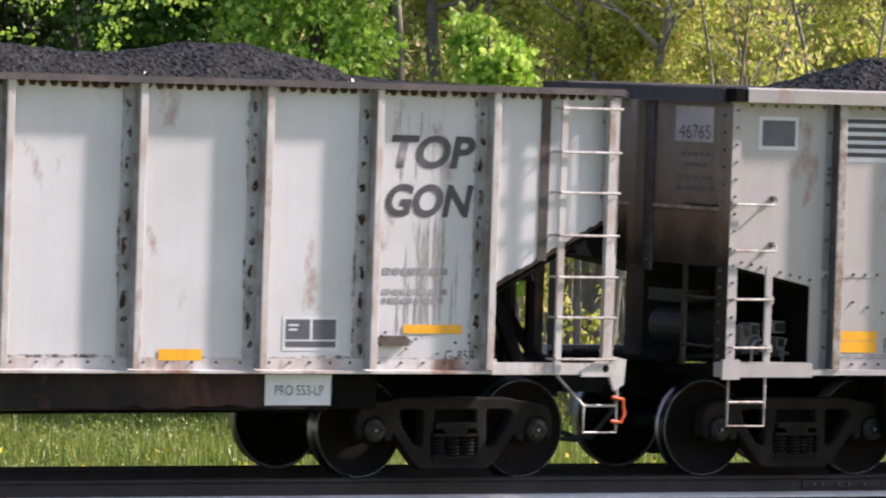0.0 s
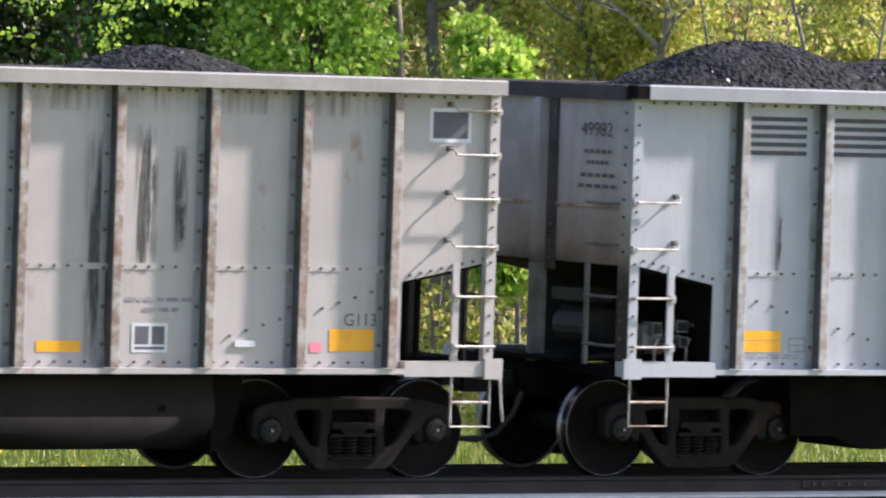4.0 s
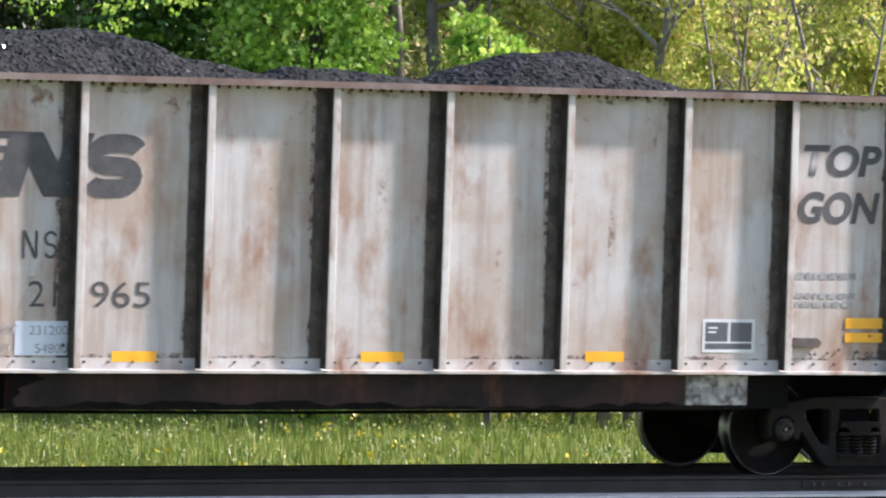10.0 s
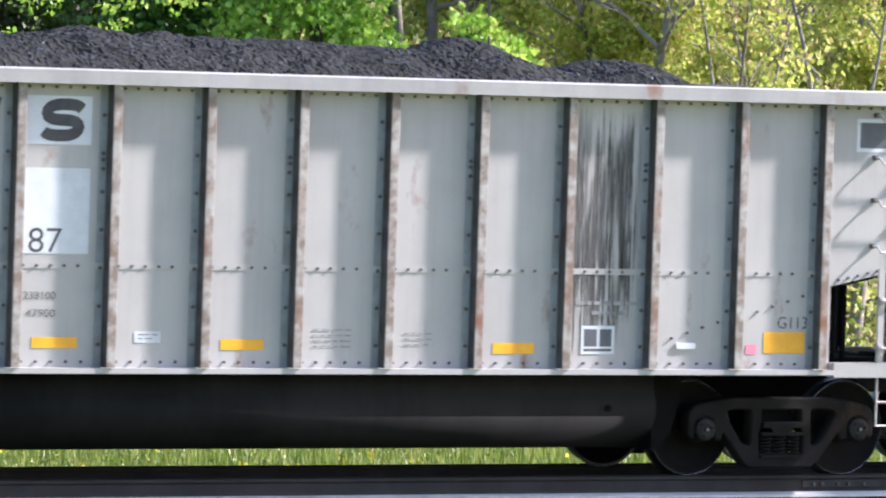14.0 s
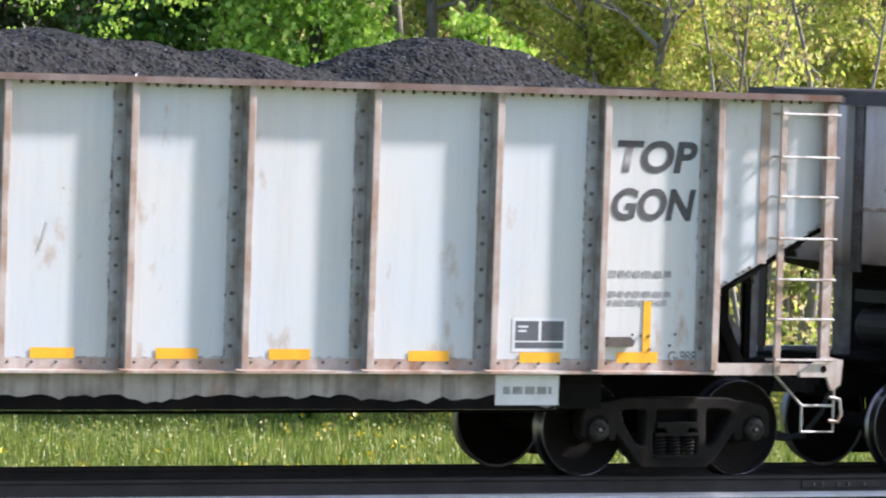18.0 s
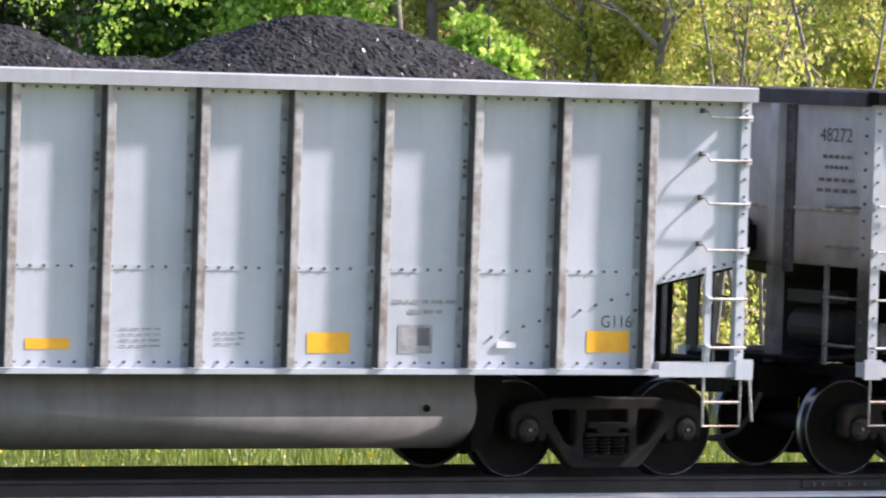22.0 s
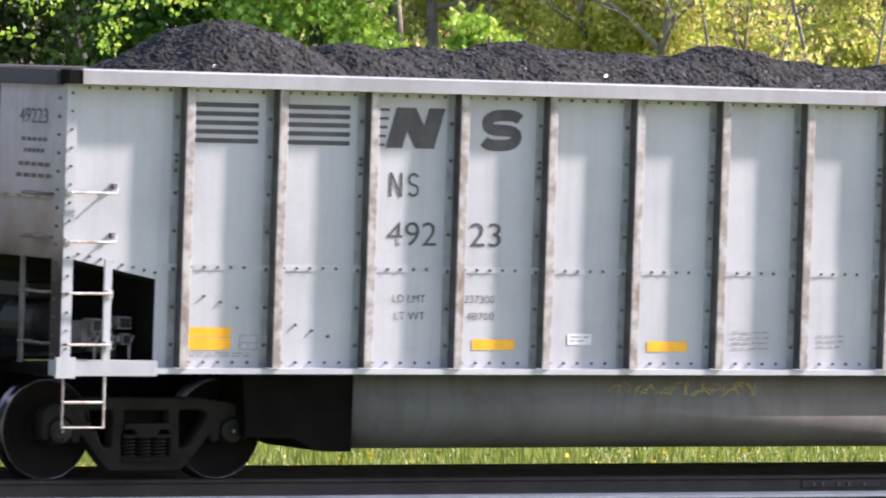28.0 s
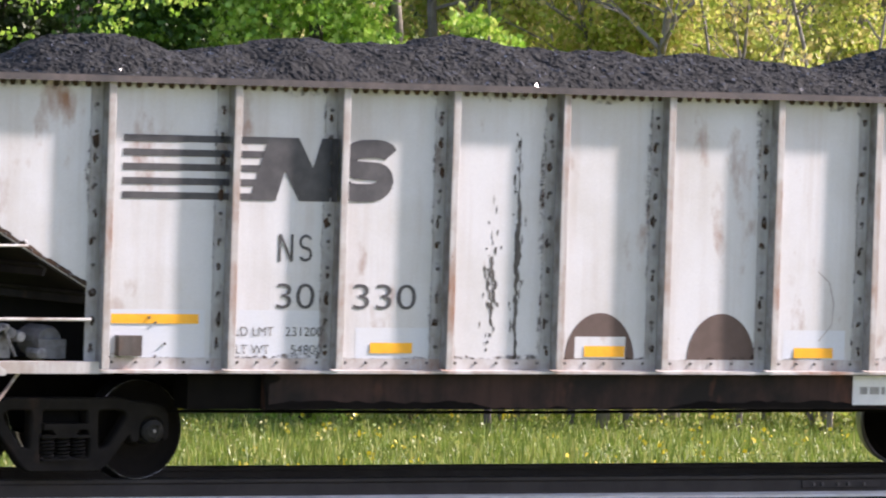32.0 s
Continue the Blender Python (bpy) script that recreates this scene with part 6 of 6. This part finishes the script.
    for k in range(61):
        for j, (d, z) in enumerate(((122, -1), (125, 5), (129, 10), (136, 15), (160, 17))):
            a = -90 + 3 * k
            bank.v.append(tuple(site(a, d + 2 * noise.noise((a * 0.3, z, 1)), z + (1.6 * noise.noise((a * 0.25, z * 0.5, 5)) if j else 0))))
    bank.f = [(k * 5 + j, k * 5 + j + 1, k * 5 + j + 6, k * 5 + j + 5) for k in range(60) for j in range(4)]
    ob = part("wooded_bank", bank, BANK)
    tagged(ob, "dark green wooded bank in the distance", "wooded bank", kind="structure")
    g = Geo()
    rr = random.Random(17)
    for k in range(60):
        p = site(rr.uniform(-0.3, 9), rr.uniform(92, 106), -0.5)
        pts, d = [p], Vector((rr.uniform(-0.15, 0.15), rr.uniform(-0.1, 0.1), 1))
        for j in range(6):
            d = (d + Vector((rr.uniform(-1, 1), rr.uniform(-1, 1), 0)) * 0.09).normalized()
            pts.append(pts[-1] + d * 1.8)
        g.rod(pts, rr.uniform(0.05, 0.12), 6, 0.03)
        for j in range(4):
            q = pts[rr.randrange(2, 6)]
            limb(g, q, (rr.uniform(-1, 1), rr.uniform(-1, 1), 0.5), rr.uniform(0.8, 1.8), 0.03, rr, 1)
    ob = part("wood_trunks", g, BARK)
    tagged(ob, "thin grey trunks and branches of the wood", "trees", kind="stuff")


def build_grass():
    rng = np.random.RandomState(9)
    n = 52000
    a, d = rng.uniform(-8.5, 8.5, n), 62.5 + 25 * rng.uniform(0, 1, n) ** 1.2
    h = rng.uniform(0.07, 0.24, n) * np.array([1 + 0.9 * noise.noise((p * 1.3, q * 0.7, 2.0)) for p, q in zip(a, d)])
    base = np.stack([a * math.cos(YAW) + d * math.sin(YAW), -a * math.sin(YAW) + d * math.cos(YAW), np.full(n, -0.5)], 1)
    keep = base[:, 1] > LINE_Y + 2.6
    base, h = base[keep], h[keep]
    n = len(base)
    z = np.array([-0.45 + 0.18 * noise.noise((p[0] * 0.15, p[1] * 0.15, 0)) for p in base]) - 0.02
    base[:, 2] = z
    ang = rng.uniform(0, 6.28, n)
    w = rng.uniform(0.010, 0.024, n)
    side = np.stack([np.cos(ang) * w, np.sin(ang) * w, np.zeros(n)], 1)
    tip = base + np.stack([rng.normal(0, 0.05, n), rng.normal(0, 0.05, n), h], 1)
    v = np.stack([base - side, base + side, tip], 1).reshape(-1, 3)
    me = bpy.data.meshes.new("grass")
    me.from_pydata(v.tolist(), [], (np.arange(n)[:, None] * 3 + np.arange(3)).tolist())
    ob = part("grass", me, GRASS)
    tagged(ob, "long bright green grass beside the line", "grass", kind="stuff")
    # weeds among the blades
    n = 4200
    a, d = rng.uniform(-8, 8, n), 62.5 + 24 * rng.uniform(0, 1, n)
    tuft = [tuple(site(a[i], d[i], -0.36 + 0.10 * noise.noise((a[i] * 0.8, d[i] * 0.5, 3)))) for i in range(n)]
    ob = part("weeds", leaf_cloud([p for p in tuft if p[1] > LINE_Y + 2.8], 5, 0.08, 0.045, 19, 0.8), GRASS)
    tagged(ob, "low yellow-green weeds among the grass", "weeds", kind="stuff")
    n = 170
    a, d = rng.normal(0, 5, n), 64 + 22 * rng.uniform(0, 1, n)
    keep = noise_mask(a, d)
    pts = [tuple(site(a[i], d[i], -0.28 + rng.uniform(-0.05, 0.12))) for i in range(n) if keep[i]]
    pts = [p for p in pts if p[1] > LINE_Y + 2.8]
    ob = part("wildflowers", leaf_cloud(pts, 5, 0.05, 0.055, 12), BLOSSOM)
    tagged(ob, "scattered yellow wildflowers in the grass", "flowers", kind="stuff")


def noise_mask(a, d):
    return [noise.noise((p * 0.6, q * 0.3, 7.0)) > -0.1 for p, q in zip(a, d)]


# ---- what the train is made of, from its head ----
def build_train():
    white = sill_gondola(19.80, "white", "white steel coal gondola streaked with rust and soot", "41859", [(7, .3, 6), (7.9, .38, 1.2), (10.3, .44, 1.5), (4, .4, 2)], 3, rusty=True,
                         yellow=((6.2 + 0.09 + 2.7, 0.44, 1.10, 1.20), (11.5, 0.62, 1.35, 1.43)), code="G-85R")
    tub_gondola(34.84, "beige", "beige steel coal gondola with sooty runs and a round tub", "46765", ("238100", "47900"), [(4.6, .40, 3.5), (3.0, .5, 1.6), (5.6, .48, 1.5), (7.3, .33, .9), (10.9, .41, 1.0)], 1,
                square=True, white_fields=True, code="G113", tag=True, dirt=((9.5, 1.1, 3.0, 0.09), (9.44, 1.1, 2.6, 0.05), (9.93, 1.9, 3.1, 0.06), (9.98, 2.0, 3.05, 0.06), (10.3, 2.1, 2.9, 0.05), (5.45, 1.75, 1.95, 0.01)), base=3.40)
    blue_scrawl = tub_gondola(49.92, "grey", "grey steel coal gondola with a bolted side and round tub", "49982", ("238000", "48100"), [(4.2, .40, 3.2), (2.2, .6, 1.4), (6.0, .52, 1.2), (4.0, .46, 1.0), (10.4, .46, 1.4)], 2,
                code="G117R", dirt=((1.6, 1.9, 2.5, 0.02),), base=3.40, wheel_end=False, L=13.37, pitch=0.9315)
    sill_gondola(64.555, "rusty", "pale steel coal gondola with brown rust stains on every panel", "21965", [(3.7, .42, 2.4), (2.6, .5, 1.2), (4.5, .5, 1.2), (7.0, .24, 1.3), (9.4, .44, 1.3)], 4, rusty=True,
                 first_yellow=((1.41, 0.45, 1.52, 1.61), (1.41, 0.45, 1.39, 1.48)), yellow=((4.04, 0.45, 1.085, 1.18), (6.58, 0.45, 1.09, 1.185), (8.97, 0.42, 1.10, 1.195), (11.85, 0.42, 1.42, 1.52), (11.85, 0.42, 1.29, 1.38)), code="G-86R")
    tub_gondola(79.525, "tan", "pale tan steel coal gondola with white number fields", "46387", ("238100", "47900"), [(6.4, .44, 5.3), (2.4, .5, 1.0), (4.0, .5, .8), (5.4, .55, 1.0), (7.5, .5, .9), (9.3, .54, 1.0), (11.0, .42, .9)], 5,
                square=True, white_fields=True, code="G113", tag=True, dirt=((9.8, 1.2, 3.35, 0.12), (10.1, 1.25, 3.35, 0.12), (10.3, 1.5, 3.3, 0.08)), base=3.40)
    blue = sill_gondola(94.225, "bluish", "faded blue-white steel coal gondola with one rusted end panel", "40746", [(5.2, .42, 4.0), (2.8, .62, 1.3), (4.6, .58, 1.0), (6.0, .5, 1.3), (8.0, .36, 1.0), (10.3, .53, 1.5)], 6,
                        first_yellow=((2.0, 0.46, 1.13, 1.33),), yellow=((4.05, 0.45, 1.11, 1.2), (5.3, 0.44, 1.115, 1.21), (6.55, 0.43, 1.115, 1.21), (7.7, 0.43, 1.11, 1.205), (9.15, 0.43, 1.10, 1.195), (10.33, 0.44, 1.09, 1.185), (11.38, 0.45, 1.09, 1.19), (11.66, 0.085, 1.19, 1.66)), extra="blue", code="G-98R")
    tub_gondola(109.245, "pale_grey", "pale grey steel coal gondola, heaped high with coal", "48243", ("237200", "48800"), [(6.2, .28, 5), (3.1, .74, 1.4), (6.4, .52, 1.0), (9.9, .7, 1.8)], 8,
                code="G116", base=3.40, tub_clean=True, wheel_end=False)
    tub_gondola(124.28, "grey", "grey steel coal gondola with black stripes painted on its side", "48272", ("237600", "48400"), [(6.6, .32, 5.3), (2.9, .52, 1.5), (6.5, .52, 1.3), (9.3, .52, 1.4), (11.2, .38, 1.0)], 10,
                code="G116", base=3.40, tub_clean=True)
    chalked = tub_gondola(139.41, "grey", "grey steel coal gondola with yellow chalk scrawl on its tub", "49223", ("237300", "48700"), [(6.4, .43, 5.3), (2.3, .62, 1.1), (3.6, .48, .9), (5.4, .54, .9), (7.8, .55, .9), (10.2, .48, 1.4)], 7,
                code="G116", base=3.40, tub_clean=True)
    chalk = sill_gondola(154.225, "chalk", "chalky white steel coal gondola with black and brown blotches", "30330", [(6.6, .42, 6), (2.0, .48, 1.1), (4.0, .48, 1.2), (5.8, .55, 1.1), (8.5, .45, 1.0), (10.8, .55, 1.2)], 9,
                         first_yellow=((1.45, 0.88, 1.425, 1.51),), yellow=((4.10, 0.44, 1.17, 1.265), (6.38, 0.44, 1.145, 1.245), (8.7, 0.44, 1.14, 1.235)))
    scrawl(blue_scrawl, 5.88, 6.62, 1.57, 1.83, SHEET - 0.003, TURQUOISE, 3, 9, 0.022)
    scrawl(blue_scrawl, 6.0, 6.5, 1.40, 1.55, SHEET - 0.003, TURQUOISE, 8, 5, 0.014)
    scrawl(chalked, 5.8, 7.4, 0.76, 0.90, -1.293, CHALK, 4, 14, 0.008)
    soot_runs(white, 11.75, 1.3, 2.45, 0.24, 34, FAINTSOOT)
    soot_runs(white, 11.6, 2.7, 3.5, 0.3, 10, FAINTSOOT)
    part("scratch", stroke([(8.95, 1.95), (9.08, 1.85), (9.14, 1.65), (9.12, 1.45), (8.98, 1.3)], 0.012, SHEET - 0.003), FAINTSOOT, chalk)
    part("scratch", stroke([(5.35, 2.05), (5.4, 2.18), (5.43, 2.3)], 0.02, SHEET - 0.003), FAINTSOOT, blue)
    # rusted end panel
    part("rusted_panel", Geo().add([(0.1, PROUD, 2.34), (1.2, PROUD, 1.76), (1.2, PROUD, 3.53), (0.1, PROUD, 3.53)], [(0, 1, 2, 3)]), RUSTPATCH, blue, "panel eaten by orange-brown rust")
    part("rusted_post", Geo().box(-0.005, 0.092, -1.5835, -1.58, 2.5, 3.54), DEEP_RUST, blue)
    # primer discs and black runs on the last car
    for x in (6.55, 7.885):
        pts = [(x + 0.38 * math.cos(a), SHEET - 0.003, 1.10 + 0.45 * math.sin(a)) for a in [math.pi * k / 16 for k in range(17)]]
        part("primer_disc", Geo().add(pts, [tuple(range(17))]), BROWN, chalk, "round patch of brown primer")
    part("repaint_patch", plate(6.28, 6.83, 1.13, 1.33, SHEET - 0.0035), PAINT["chalk"], chalk)
    rng = random.Random(5)
    for k in range(90):
        near = k % 3
        x, z = (5.62 + rng.gauss(0, 0.035), rng.uniform(1.1, 3.2)) if not near else (5.36 + rng.gauss(0, 0.035), rng.gauss(1.75, 0.32))
        blot(chalk, x, z, rng.uniform(0.004, 0.014), rng.uniform(0.008, 0.05), STAIN, k, 9, name="black_fleck")
    for z0, z1, w in ((1.12, 2.25, 0.045), (1.9, 2.75, 0.022), (2.7, 3.15, 0.010), (1.5, 2.05, 0.016)):
        x = 5.63 if w != 0.016 else 5.37
        for s in (-1, 1):
            part("black_run", ragged_strip(z0, z1, w, rng, 30, True, x, s), STAIN, chalk)
    for x, w in ((1.42, 0.98), (3.95, 0.78), (8.58, 0.7), (2.65, 0.98)):
        part("repaint_patch", plate(x, x + w, 1.125, 1.55 if w > 0.9 else 1.40, SHEET - 0.0015), PALEPATCH, chalk, "pale blue repainted field")


PALEPATCH = material("pale_blue_repaint", (0.53, 0.565, 0.62), 0.55, second=(0.55, 0.57, 0.60), scale=2.0)
BANK = material("shaded_wood", (0.05, 0.075, 0.02), 0.9, second=(0.12, 0.14, 0.035), scale=0.6, grain=0.5, grain_scale=6.0, bump=0.6)
TURQUOISE = material("turquoise_spray_paint", (0.03, 0.42, 0.52), 0.5, bump=0.0)
CHALK = material("yellow_chalk", (0.46, 0.38, 0.08), 0.8, second=(0.2, 0.19, 0.13), scale=6.0, bump=0.0)
FAINTSOOT = material("thin_soot", (0.27, 0.25, 0.24), 0.7, second=(0.4, 0.39, 0.38), scale=6.0, bump=0.0)
RUSTPATCH = rust_fall("rust_run_panel", (0.60, 0.555, 0.50), (0.42, 0.24, 0.13), (0.20, 0.075, 0.035), 1.95, 3.35)

build_ground()
build_track()
build_woods()
build_grass()
build_train()


def motions():
    """The whole train runs past at a steady pace, its wheels turning."""
    seconds = [float(t) for t in range(33)]
    for thing, x0 in MOVERS:
        walk(thing, [(t, TRACK @ pose(x0 - run_at(t), 0, 0)) for t in seconds])
    steps = [k * 4 / 30 for k in range(241)]
    for wheelset, x in ROLLERS:
        walk(wheelset, [(t, pose(x, 0, WHEEL_R, 0, -math.degrees(run_at(t) / WHEEL_R), 0)) for t in steps])


motions()
